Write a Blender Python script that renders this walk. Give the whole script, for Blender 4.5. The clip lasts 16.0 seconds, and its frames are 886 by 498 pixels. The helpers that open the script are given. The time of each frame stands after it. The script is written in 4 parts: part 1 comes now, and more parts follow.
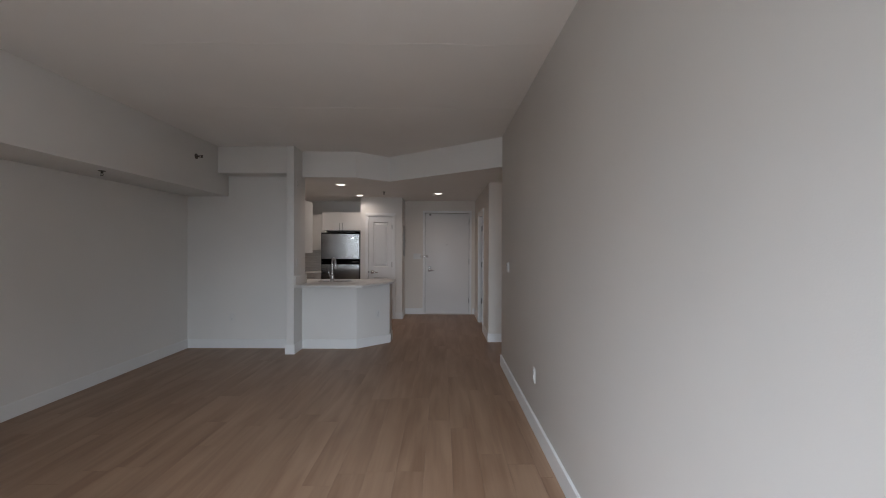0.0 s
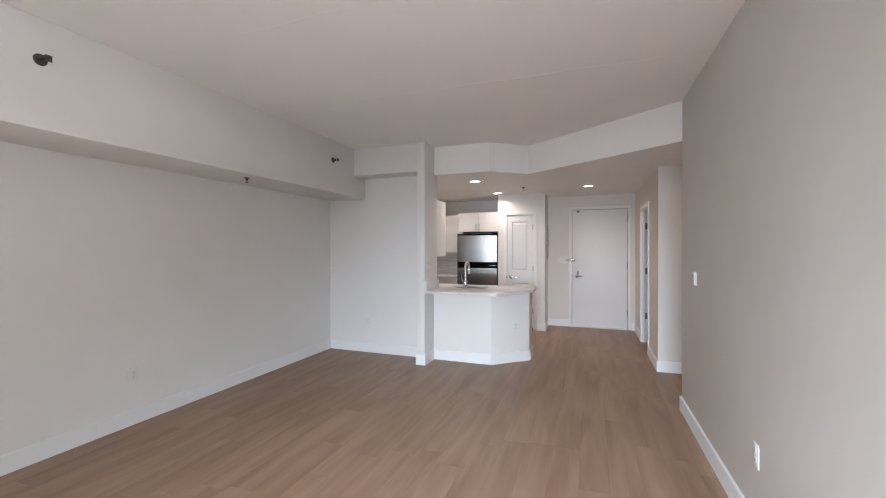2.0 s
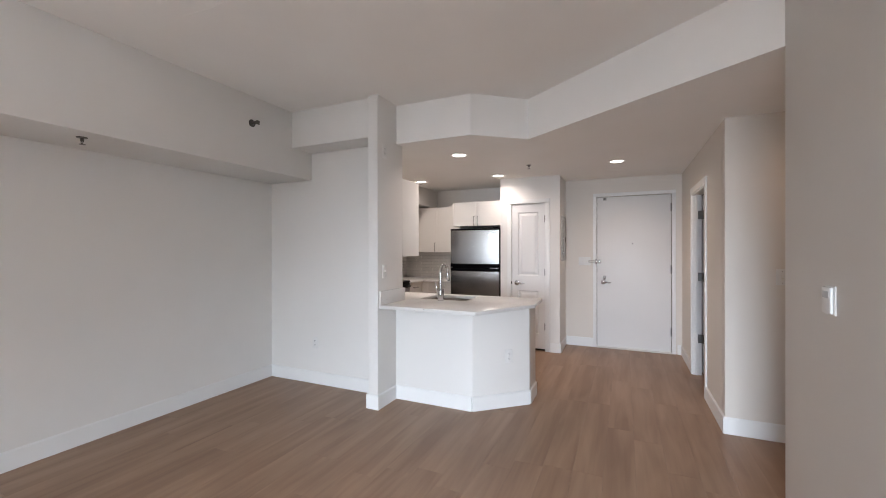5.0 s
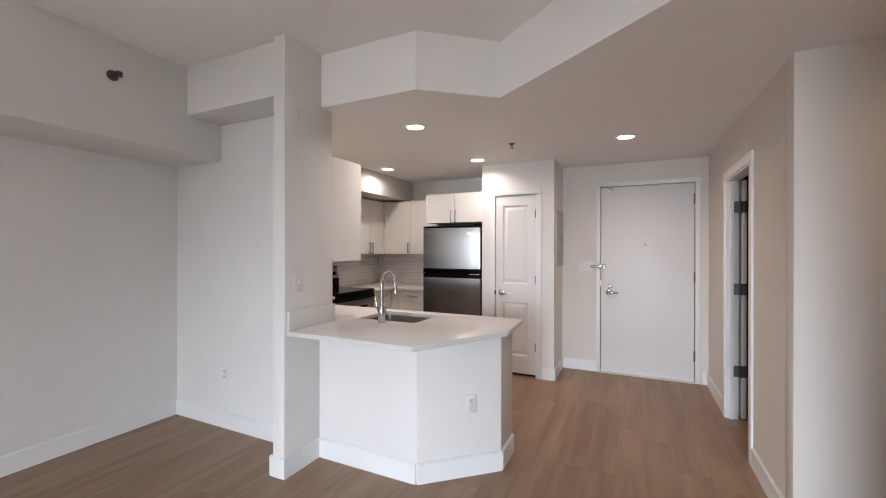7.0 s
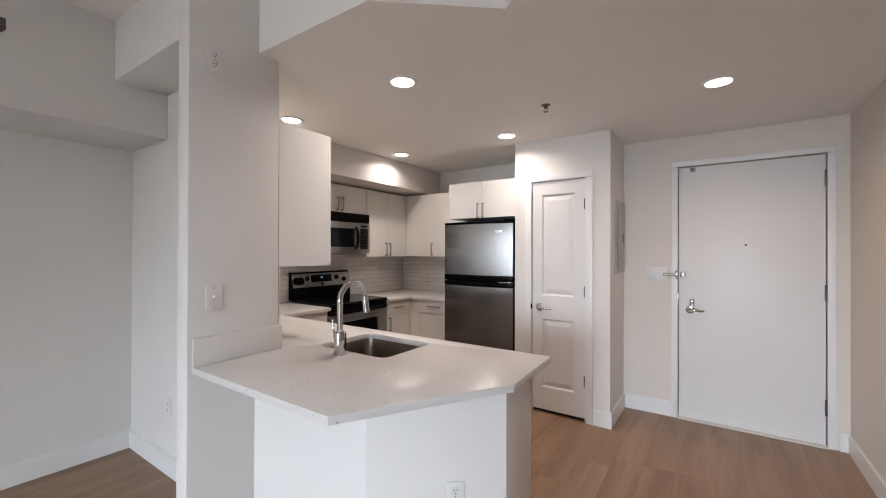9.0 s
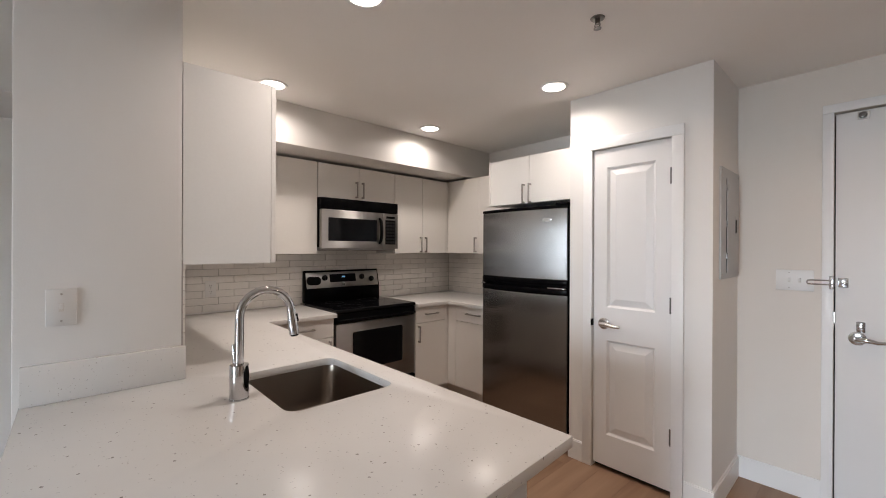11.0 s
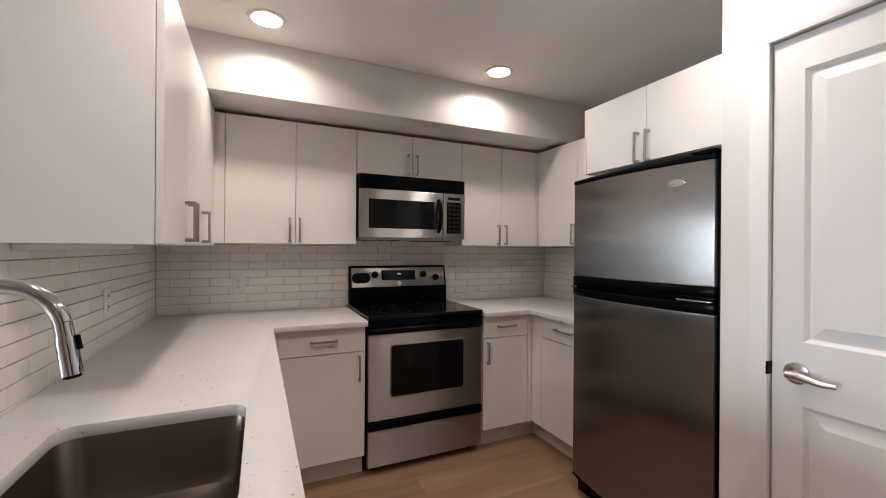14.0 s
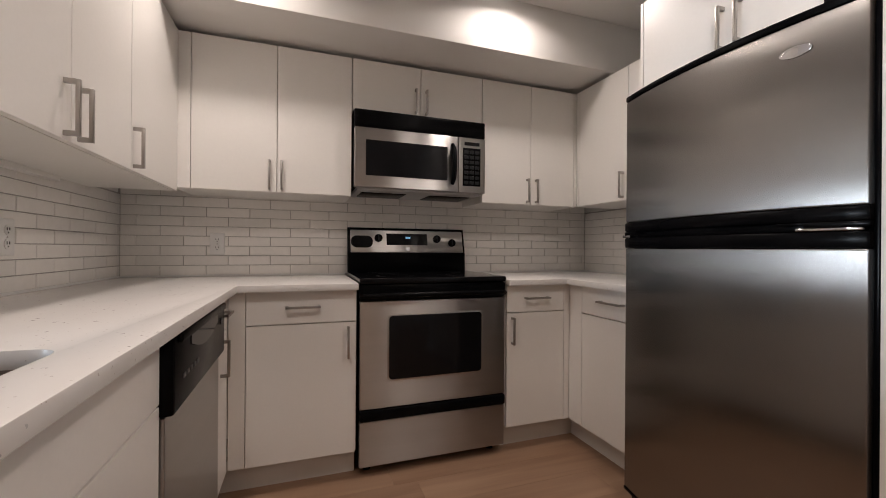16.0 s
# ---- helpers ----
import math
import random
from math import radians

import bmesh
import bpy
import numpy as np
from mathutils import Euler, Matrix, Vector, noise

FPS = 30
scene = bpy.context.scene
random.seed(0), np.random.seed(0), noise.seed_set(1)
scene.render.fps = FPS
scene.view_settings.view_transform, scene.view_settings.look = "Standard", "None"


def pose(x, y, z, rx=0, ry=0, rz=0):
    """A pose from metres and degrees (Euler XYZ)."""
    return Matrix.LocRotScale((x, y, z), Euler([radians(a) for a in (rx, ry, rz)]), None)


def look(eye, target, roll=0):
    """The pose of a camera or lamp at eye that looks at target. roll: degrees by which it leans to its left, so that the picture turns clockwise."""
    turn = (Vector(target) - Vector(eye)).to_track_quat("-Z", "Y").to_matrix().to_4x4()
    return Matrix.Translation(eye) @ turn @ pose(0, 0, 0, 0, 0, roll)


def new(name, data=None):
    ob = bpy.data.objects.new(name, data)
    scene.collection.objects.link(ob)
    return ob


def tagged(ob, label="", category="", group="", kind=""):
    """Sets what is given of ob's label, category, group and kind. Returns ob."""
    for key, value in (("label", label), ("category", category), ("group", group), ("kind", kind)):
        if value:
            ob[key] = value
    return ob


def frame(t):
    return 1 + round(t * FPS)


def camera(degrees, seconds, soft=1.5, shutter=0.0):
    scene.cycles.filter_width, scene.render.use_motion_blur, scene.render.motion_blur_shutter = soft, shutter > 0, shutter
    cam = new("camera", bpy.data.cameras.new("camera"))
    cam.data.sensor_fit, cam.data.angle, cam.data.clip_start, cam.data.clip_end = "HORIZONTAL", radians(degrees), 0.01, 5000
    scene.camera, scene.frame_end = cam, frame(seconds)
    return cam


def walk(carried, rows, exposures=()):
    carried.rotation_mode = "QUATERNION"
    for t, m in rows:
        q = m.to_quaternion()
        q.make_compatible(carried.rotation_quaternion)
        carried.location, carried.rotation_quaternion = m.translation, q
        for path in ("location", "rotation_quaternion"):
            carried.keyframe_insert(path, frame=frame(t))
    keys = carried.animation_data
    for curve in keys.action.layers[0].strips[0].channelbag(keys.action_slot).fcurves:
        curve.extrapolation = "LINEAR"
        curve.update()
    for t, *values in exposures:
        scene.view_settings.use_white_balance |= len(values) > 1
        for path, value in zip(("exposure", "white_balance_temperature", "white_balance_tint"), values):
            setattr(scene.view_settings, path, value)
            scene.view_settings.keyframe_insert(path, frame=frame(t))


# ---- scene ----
cam = camera(95.8, 16.0, 1.0)
PATH = [
    (0, (0.288, -0.063, 1.418), (0.296, 1.937, 1.406), 0.2),
    (0.5, (0.23, 0.068, 1.403), (-0.093, 2.042, 1.391), 0.2),
    (1, (0.176, 0.274, 1.418), (-0.31, 2.214, 1.407), 0.0),
    (1.5, (0.177, 0.455, 1.469), (-0.421, 2.363, 1.454), -0.0),
    (2, (0.245, 0.68, 1.436), (-0.442, 2.558, 1.429), -0.0),
    (2.5, (0.267, 0.906, 1.43), (-0.505, 2.751, 1.422), -0.1),
    (3, (0.233, 1.15, 1.417), (-0.567, 2.983, 1.405), -0.0),
    (3.5, (0.247, 1.427, 1.405), (-0.56, 3.257, 1.398), -0.0),
    (4, (0.281, 1.748, 1.399), (-0.528, 3.577, 1.395), -0.1),
    (4.2, (0.287, 1.856, 1.394), (-0.527, 3.683, 1.391), -0.1),
    (6.3, (0.309, 3.01, 1.401), (-0.532, 4.825, 1.4), 0.0),
    (6.5, (0.297, 3.138, 1.406), (-0.552, 4.949, 1.408), 0.1),
    (7, (0.286, 3.392, 1.412), (-0.573, 5.198, 1.41), 0.1),
    (7.5, (0.309, 3.664, 1.422), (-0.573, 5.459, 1.425), 0.0),
    (8, (0.286, 3.904, 1.413), (-0.669, 5.662, 1.418), 0.1),
    (8.5, (0.238, 4.165, 1.405), (-0.798, 5.876, 1.415), 0.1),
    (9, (0.217, 4.396, 1.404), (-0.912, 6.047, 1.413), 0.2),
    (9.2, (0.189, 4.494, 1.39), (-0.968, 6.125, 1.412), 0.1),
    (11.3, (0.044, 5.425, 1.382), (-1.463, 6.74, 1.370), 0.3),
    (11.5, (0.004, 5.489, 1.383), (-1.527, 6.772, 1.368), 0.3),
    (12, (-0.053, 5.649, 1.356), (-1.667, 6.83, 1.353), 0.4),
    (12.5, (-0.143, 5.814, 1.361), (-1.811, 6.918, 1.357), 0.5),
    (13, (-0.209, 5.95, 1.367), (-1.924, 6.979, 1.353), 0.4),
    (13.5, (-0.286, 6.087, 1.352), (-2.046, 7.038, 1.344), 0.3),
    (14, (-0.36, 6.195, 1.311), (-2.18, 7.024, 1.31), 0.4),
    (14.5, (-0.477, 6.296, 1.261), (-2.343, 7.015, 1.258), 0.4),
    (15, (-0.604, 6.368, 1.198), (-2.484, 7.05, 1.198), 0.4),
    (15.5, (-0.694, 6.426, 1.126), (-2.577, 7.1, 1.128), 0.4),
    (16, (-0.758, 6.51, 1.058), (-2.645, 7.17, 1.058), 0.4),
]
EXPOSURES = [(0.0, -1.42, 6450, 14), (0.5, -0.97, 6400, 14), (1.0, -0.52, 6350, 14), (1.5, -0.22, 6300, 14), (3.0, 0.04, 6300, 14), (7.0, 0.06, 6450, 15), (9.0, 0.06, 6400, 14), (12.5, 0.04, 6400, 12), (16.0, 0.05, 6400, 14)]
walk(cam, [(t, look(eye, target, roll)) for t, eye, target, roll in PATH], EXPOSURES)

# ---- world, sun, large lights ----
world = bpy.data.worlds.new("sky")
scene.world = world
world.use_nodes = True
wn = world.node_tree.nodes
sky = wn.new("ShaderNodeTexSky")
sky.sky_type, sky.sun_disc, sky.sun_elevation, sky.sun_rotation = "NISHITA", False, radians(40), radians(150)
world.node_tree.links.new(sky.outputs[0], wn["Background"].inputs[0])
wn["Background"].inputs[1].default_value = 0.10


def lamp(name, kind, m, energy, colour, **settings):
    data = bpy.data.lights.new(name, kind)
    data.energy, data.color = energy, colour
    for key, value in settings.items():
        if key == "size":
            data.size = value
        elif key == "size_y":
            data.shape, data.size_y = "RECTANGLE", value
        elif key == "disk":
            data.shape, data.size = "DISK", value
        elif key == "spread":
            data.spread = radians(value)
        elif key == "angle":
            data.angle = radians(value)
    ob = new(name, data)
    ob.matrix_world = m
    return ob


SOUTH = -1.45
WINDOW_POWER, CAN_POWER, HALL_POWER = 174.0, 4.95, 1.7
lamp("sun", "SUN", look((4, 6, 9), (0, 0, 0)), 0.8, (1.0, 0.95, 0.88), angle=12)
lamp("window_daylight", "AREA", pose(0.10, SOUTH - 0.02, 1.25, 57, 0, 0), WINDOW_POWER, (0.755, 0.89, 1.0), size=1.66, size_y=1.9, spread=86)
lamp("window_ground_light", "AREA", pose(0.10, SOUTH - 0.03, 0.9, 153, 0, 0), 52.0, (0.83, 0.935, 1.0), size=1.66, size_y=1.0, spread=130)
CANS = [(-1.275, 6.16), (-2.41, 7.49), (-1.245, 7.48), (-2.40, 6.215), (0.225, 7.17)]
KCEIL, CEIL = 2.375, 2.732
for cx, cy in CANS:
    lamp("downlight_bulb", "AREA", pose(cx, cy, KCEIL - 0.012), CAN_POWER * (1.05 if cx > 0 else 1.0), (1.0, 0.72, 0.50) if cx > 0 else (1.0, 0.885, 0.79), disk=0.125, spread=152)
lamp("downlight_bulb", "AREA", pose(1.75, 5.45, KCEIL - 0.012), HALL_POWER, (1.0, 0.62, 0.36), disk=0.125, spread=150)


# ---- materials ----
def material(name, colour, rough=0.5, metal=0.0, vary=0.06, scale=3.0, grain=0.0, grain_scale=200.0, bump=0.0, bump_scale=300.0,
             stretch=(1, 1, 1), coat=0.0, spec=0.5, rough_vary=0.0, random_tone=0.0, brushed=0.0, brush_turn=0.25):
    """A principled surface with cloudy and fine variation of its colour, and fine relief."""
    m = bpy.data.materials.new(name)
    m.use_nodes = True
    nt = m.node_tree
    n, link = nt.nodes, nt.links.new
    b = n["Principled BSDF"]
    b.inputs["Roughness"].default_value, b.inputs["Metallic"].default_value = rough, metal
    b.inputs["Coat Weight"].default_value, b.inputs["Specular IOR Level"].default_value = coat, spec
    geo = n.new("ShaderNodeNewGeometry")
    mp = n.new("ShaderNodeMapping")
    mp.inputs["Scale"].default_value = stretch
    link(geo.outputs["Position"], mp.inputs["Vector"])

    def noise_at(s, detail=3.0):
        t = n.new("ShaderNodeTexNoise")
        t.inputs["Scale"].default_value, t.inputs["Detail"].default_value = s, detail
        link(mp.outputs["Vector"], t.inputs["Vector"])
        return t.outputs["Fac"]

    def times(value, amount):
        """1 + amount * (value - 0.5) * 2"""
        t = n.new("ShaderNodeMapRange")
        t.inputs["From Min"].default_value, t.inputs["From Max"].default_value = 0.25, 0.75
        t.inputs["To Min"].default_value, t.inputs["To Max"].default_value = 1 - amount, 1 + amount
        link(value, t.inputs["Value"])
        return t.outputs["Result"]

    def product(a, c):
        t = n.new("ShaderNodeMath")
        t.operation = "MULTIPLY"
        link(a, t.inputs[0])
        link(c, t.inputs[1])
        return t.outputs[0]

    tone = times(noise_at(scale), vary)
    if grain:
        tone = product(tone, times(noise_at(grain_scale, 2.0), grain))
    if random_tone:
        info = n.new("ShaderNodeObjectInfo")
        r = n.new("ShaderNodeMapRange")
        r.inputs["To Min"].default_value, r.inputs["To Max"].default_value = 1 - random_tone, 1 + random_tone
        link(info.outputs["Random"], r.inputs["Value"])
        tone = product(tone, r.outputs["Result"])
    hsv = n.new("ShaderNodeHueSaturation")
    hsv.inputs["Color"].default_value = (*colour, 1)
    link(tone, hsv.inputs["Value"])
    link(hsv.outputs["Color"], b.inputs["Base Color"])
    if rough_vary:
        t = n.new("ShaderNodeMapRange")
        t.inputs["To Min"].default_value, t.inputs["To Max"].default_value = max(rough - rough_vary, 0.02), rough + rough_vary
        link(noise_at(scale * 2), t.inputs["Value"])
        link(t.outputs["Result"], b.inputs["Roughness"])
    if brushed:
        tg = n.new("ShaderNodeTangent")
        tg.direction_type, tg.axis = "RADIAL", "Z"
        b.inputs["Anisotropic"].default_value, b.inputs["Anisotropic Rotation"].default_value = brushed, brush_turn
        link(tg.outputs["Tangent"], b.inputs["Tangent"])
    if bump:
        bp = n.new("ShaderNodeBump")
        bp.inputs["Strength"].default_value, bp.inputs["Distance"].default_value = bump, 0.002
        link(noise_at(bump_scale), bp.inputs["Height"])
        link(bp.outputs["Normal"], b.inputs["Normal"])
    return m


def glow(name, colour, strength):
    m = material(name, colour, 0.4)
    b = m.node_tree.nodes["Principled BSDF"]
    b.inputs["Emission Color"].default_value, b.inputs["Emission Strength"].default_value = (*colour, 1), strength
    return m


PAINT = material("wall_paint", (0.762, 0.742, 0.714), 0.62, vary=0.025, scale=1.3, bump=0.12, bump_scale=220, spec=0.3)
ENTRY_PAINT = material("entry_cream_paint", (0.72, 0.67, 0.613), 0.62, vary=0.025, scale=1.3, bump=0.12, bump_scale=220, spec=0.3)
CEILING = material("ceiling_paint", (0.86, 0.84, 0.812), 0.6, vary=0.03, scale=1.1, bump=0.2, bump_scale=130, spec=0.25)
TRIM = material("trim_paint", (0.80, 0.795, 0.785), 0.38, vary=0.02, scale=2.0, bump=0.04, bump_scale=120)
DOOR_PAINT = material("door_paint", (0.77, 0.76, 0.75), 0.42, vary=0.025, scale=1.6, bump=0.06, bump_scale=180)
LAMINATE = material("cabinet_laminate", (0.80, 0.775, 0.735), 0.34, vary=0.015, scale=2.2, grain=0.01, grain_scale=90, bump=0.03, bump_scale=160)
KICK = material("kick_laminate", (0.66, 0.63, 0.59), 0.5, vary=0.05, scale=4)
TILE = material("tile_glaze", (0.83, 0.80, 0.76), 0.16, vary=0.035, scale=5.0, grain=0.02, grain_scale=45, bump=0.18, bump_scale=14, random_tone=0.045)
GROUT = material("grout", (0.40, 0.375, 0.35), 0.9, vary=0.12, scale=14, bump=0.3, bump_scale=400)
STEEL = material("brushed_steel", (0.43, 0.415, 0.398), 0.33, 1.0, vary=0.03, scale=1.2, grain=0.02, grain_scale=40, stretch=(1, 1, 22), brushed=1.0)
FRIDGE_STEEL = material("fridge_steel", (0.268, 0.256, 0.245), 0.25, 1.0, vary=0.04, scale=1.0, grain=0.025, grain_scale=40, stretch=(1, 1, 24), brushed=1.0, brush_turn=0.0)
SINK_STEEL = material("sink_steel", (0.25, 0.215, 0.185), 0.30, 1.0, vary=0.05, scale=3, rough_vary=0.03)
HINGE = material("hinge_steel", (0.17, 0.165, 0.16), 0.38, 1.0, vary=0.12, scale=30)
NICKEL = material("brushed_nickel", (0.42, 0.395, 0.365), 0.30, 1.0, vary=0.05, scale=20)
SATIN = material("satin_chrome", (0.62, 0.61, 0.60), 0.24, 1.0, vary=0.04, scale=20)
CHROME = material("chrome", (0.56, 0.56, 0.57), 0.09, 1.0, vary=0.03, scale=12)
BLACK = material("black_plastic", (0.003, 0.003, 0.0035), 0.22, vary=0.15, scale=8, rough_vary=0.04, spec=0.06)
BLACK_GLASS = material("black_glass", (0.006, 0.006, 0.007), 0.06, vary=0.1, scale=5, spec=0.16)
DARK = material("shadow_gap", (0.03, 0.03, 0.03), 0.8, vary=0.1)
PLATE = material("plate_plastic", (0.75, 0.74, 0.72), 0.35, vary=0.02, scale=9)
GREY_PAINT = material("panel_grey_paint", (0.44, 0.44, 0.44), 0.45, vary=0.04, scale=5, bump=0.05)
BRONZE = material("sprinkler_metal", (0.13, 0.12, 0.11), 0.32, 1.0, vary=0.15, scale=60)
# near-black brown: the unlit bedroom's shade painted on its walls, also the planks' bed
SHADE_AND_SUBFLOOR = material("painted_shade_and_subfloor", (0.050, 0.033, 0.026), 0.5, vary=0.2, scale=3, stretch=(6, 6, 0.6))
KEYPRINT = material("key_print", (0.013, 0.013, 0.014), 0.4, vary=0.1, scale=20, spec=0.2)
DIM = material("dim_grey_print", (0.055, 0.055, 0.058), 0.4, vary=0.1, scale=20)
LED = glow("display_segments", (0.25, 0.55, 0.85), 0.35)
LENS = glow("lit_lens", (1.0, 0.93, 0.82), 9.0)
GLASS = bpy.data.materials.new("window_glass")
GLASS.use_nodes = True
gb = GLASS.node_tree.nodes["Principled BSDF"]
gb.inputs["Transmission Weight"].default_value, gb.inputs["Roughness"].default_value = 1.0, 0.0


def oak():
    """Greyed oak planks: long grain, cathedral streaks, each plank of its own tone."""
    m = bpy.data.materials.new("oak_plank")
    m.use_nodes = True
    nt = m.node_tree
    n, link = nt.nodes, nt.links.new
    b = n["Principled BSDF"]
    geo, info = n.new("ShaderNodeNewGeometry"), n.new("ShaderNodeObjectInfo")
    shift = n.new("ShaderNodeVectorMath")
    shift.operation = "MULTIPLY_ADD"
    comb = n.new("ShaderNodeCombineXYZ")
    for k in range(3):
        link(info.outputs["Random"], comb.inputs[k])
    shift.inputs[1].default_value = (31, 47, 13)
    link(comb.outputs[0], shift.inputs[0])
    link(geo.outputs["Position"], shift.inputs[2])

    def layer(scales, s, detail, distortion=0.0):
        mp = n.new("ShaderNodeMapping")
        mp.inputs["Scale"].default_value = scales
        link(shift.outputs[0], mp.inputs["Vector"])
        t = n.new("ShaderNodeTexNoise")
        t.inputs["Scale"].default_value, t.inputs["Detail"].default_value, t.inputs["Distortion"].default_value = s, detail, distortion
        link(mp.outputs["Vector"], t.inputs["Vector"])
        return t.outputs["Fac"]

    broad, streak, fine = layer((8, 0.95, 1), 1.0, 2, 0.5), layer((24, 1.2, 1), 1.0, 2, 0.6), layer((150, 5, 1), 1.0, 3)
    ramp = n.new("ShaderNodeValToRGB")
    ramp.color_ramp.elements[0].position, ramp.color_ramp.elements[1].position = 0.34, 0.66
    ramp.color_ramp.elements[0].color, ramp.color_ramp.elements[1].color = (0.226, 0.131, 0.080, 1), (0.338, 0.215, 0.139, 1)
    mix = n.new("ShaderNodeMath")
    mix.operation = "MULTIPLY_ADD"
    mix.inputs[1].default_value = 0.76
    half = n.new("ShaderNodeMath")
    half.operation = "MULTIPLY"
    half.inputs[1].default_value = 0.24
    link(streak, half.inputs[0])
    link(broad, mix.inputs[0])
    link(half.outputs[0], mix.inputs[2])
    link(mix.outputs[0], ramp.inputs["Fac"])
    tone = n.new("ShaderNodeMapRange")
    tone.inputs["To Min"].default_value, tone.inputs["To Max"].default_value = 0.985, 1.015
    link(info.outputs["Random"], tone.inputs["Value"])
    fleck = n.new("ShaderNodeMapRange")
    fleck.inputs["From Min"].default_value, fleck.inputs["From Max"].default_value = 0.3, 0.7
    fleck.inputs["To Min"].default_value, fleck.inputs["To Max"].default_value = 0.975, 1.02
    link(fine, fleck.inputs["Value"])
    both = n.new("ShaderNodeMath")
    both.operation = "MULTIPLY"
    link(tone.outputs[0], both.inputs[0])
    link(fleck.outputs[0], both.inputs[1])
    hsv = n.new("ShaderNodeHueSaturation")
    link(ramp.outputs["Color"], hsv.inputs["Color"])
    link(both.outputs[0], hsv.inputs["Value"])
    link(hsv.outputs["Color"], b.inputs["Base Color"])
    b.inputs["Roughness"].default_value = 0.42
    b.inputs["Specular IOR Level"].default_value = 0.4
    bp = n.new("ShaderNodeBump")
    bp.inputs["Strength"].default_value, bp.inputs["Distance"].default_value = 0.12, 0.001
    link(fine, bp.inputs["Height"])
    link(bp.outputs["Normal"], b.inputs["Normal"])
    return m


def quartz():
    """White polished quartz with scattered brown and grey flecks of several sizes."""
    m = material("quartz", (0.70, 0.68, 0.655), 0.27, vary=0.02, scale=6, spec=0.32)
    nt = m.node_tree
    n, link = nt.nodes, nt.links.new
    b = n["Principled BSDF"]
    base = b.inputs["Base Color"].links[0].from_socket
    geo = n.new("ShaderNodeNewGeometry")
    colour = base
    ragged = n.new("ShaderNodeTexNoise")
    ragged.inputs["Scale"].default_value = 170.0
    link(geo.outputs["Position"], ragged.inputs["Vector"])
    bent = n.new("ShaderNodeVectorMath")
    bent.operation = "MULTIPLY_ADD"
    bent.inputs[1].default_value = (0.009, 0.009, 0.009)
    link(ragged.outputs["Color"], bent.inputs[0])
    link(geo.outputs["Position"], bent.inputs[2])
    for scale, size, chance, dark in ((80, 0.24, 0.034, (0.27, 0.245, 0.23, 1)), (150, 0.24, 0.06, (0.50, 0.46, 0.43, 1)), (95, 0.20, 0.07, (0.52, 0.51, 0.50, 1))):
        v = n.new("ShaderNodeTexVoronoi")
        v.inputs["Scale"].default_value = scale
        link(bent.outputs[0], v.inputs["Vector"])
        near = n.new("ShaderNodeMath")
        near.operation, near.inputs[1].default_value = "LESS_THAN", size
        link(v.outputs["Distance"], near.inputs[0])
        sep = n.new("ShaderNodeSeparateColor")
        link(v.outputs["Color"], sep.inputs[0])
        pick = n.new("ShaderNodeMath")
        pick.operation, pick.inputs[1].default_value = "LESS_THAN", chance
        link(sep.outputs[0], pick.inputs[0])
        cloud = n.new("ShaderNodeTexNoise")
        cloud.inputs["Scale"].default_value = 7.0 + scale * 0.03
        link(geo.outputs["Position"], cloud.inputs["Vector"])
        some = n.new("ShaderNodeMapRange")
        some.inputs["From Min"].default_value, some.inputs["From Max"].default_value = 0.42, 0.68
        some.inputs["To Min"].default_value, some.inputs["To Max"].default_value = chance * 1.0, chance * 1.3
        link(cloud.outputs["Fac"], some.inputs["Value"])
        link(some.outputs["Result"], pick.inputs[1])
        f = n.new("ShaderNodeMath")
        f.operation = "MULTIPLY"
        link(near.outputs[0], f.inputs[0])
        link(pick.outputs[0], f.inputs[1])
        mx = n.new("ShaderNodeMix")
        mx.data_type = "RGBA"
        link(f.outputs[0], mx.inputs["Factor"])
        link(colour, mx.inputs[6])
        mx.inputs[7].default_value = dark
        colour = mx.outputs[2]
    link(colour, b.inputs["Base Color"])
    return m


OAK, QUARTZ = oak(), quartz()


# ---- builders ----
def box(x0, x1, y0, y1, z0, z1, bevel=0.0, bm=None):
    out = bmesh.new() if bm is None else bm
    r = bmesh.ops.create_cube(out, size=1.0, matrix=Matrix.Translation(((x0 + x1) / 2, (y0 + y1) / 2, (z0 + z1) / 2)) @ Matrix.Diagonal((abs(x1 - x0), abs(y1 - y0), abs(z1 - z0), 1)))
    if bevel:
        edges = list({e for v in r["verts"] for e in v.link_edges})
        bmesh.ops.bevel(out, geom=edges, offset=bevel, segments=2, affect="EDGES", profile=0.5)
    return out


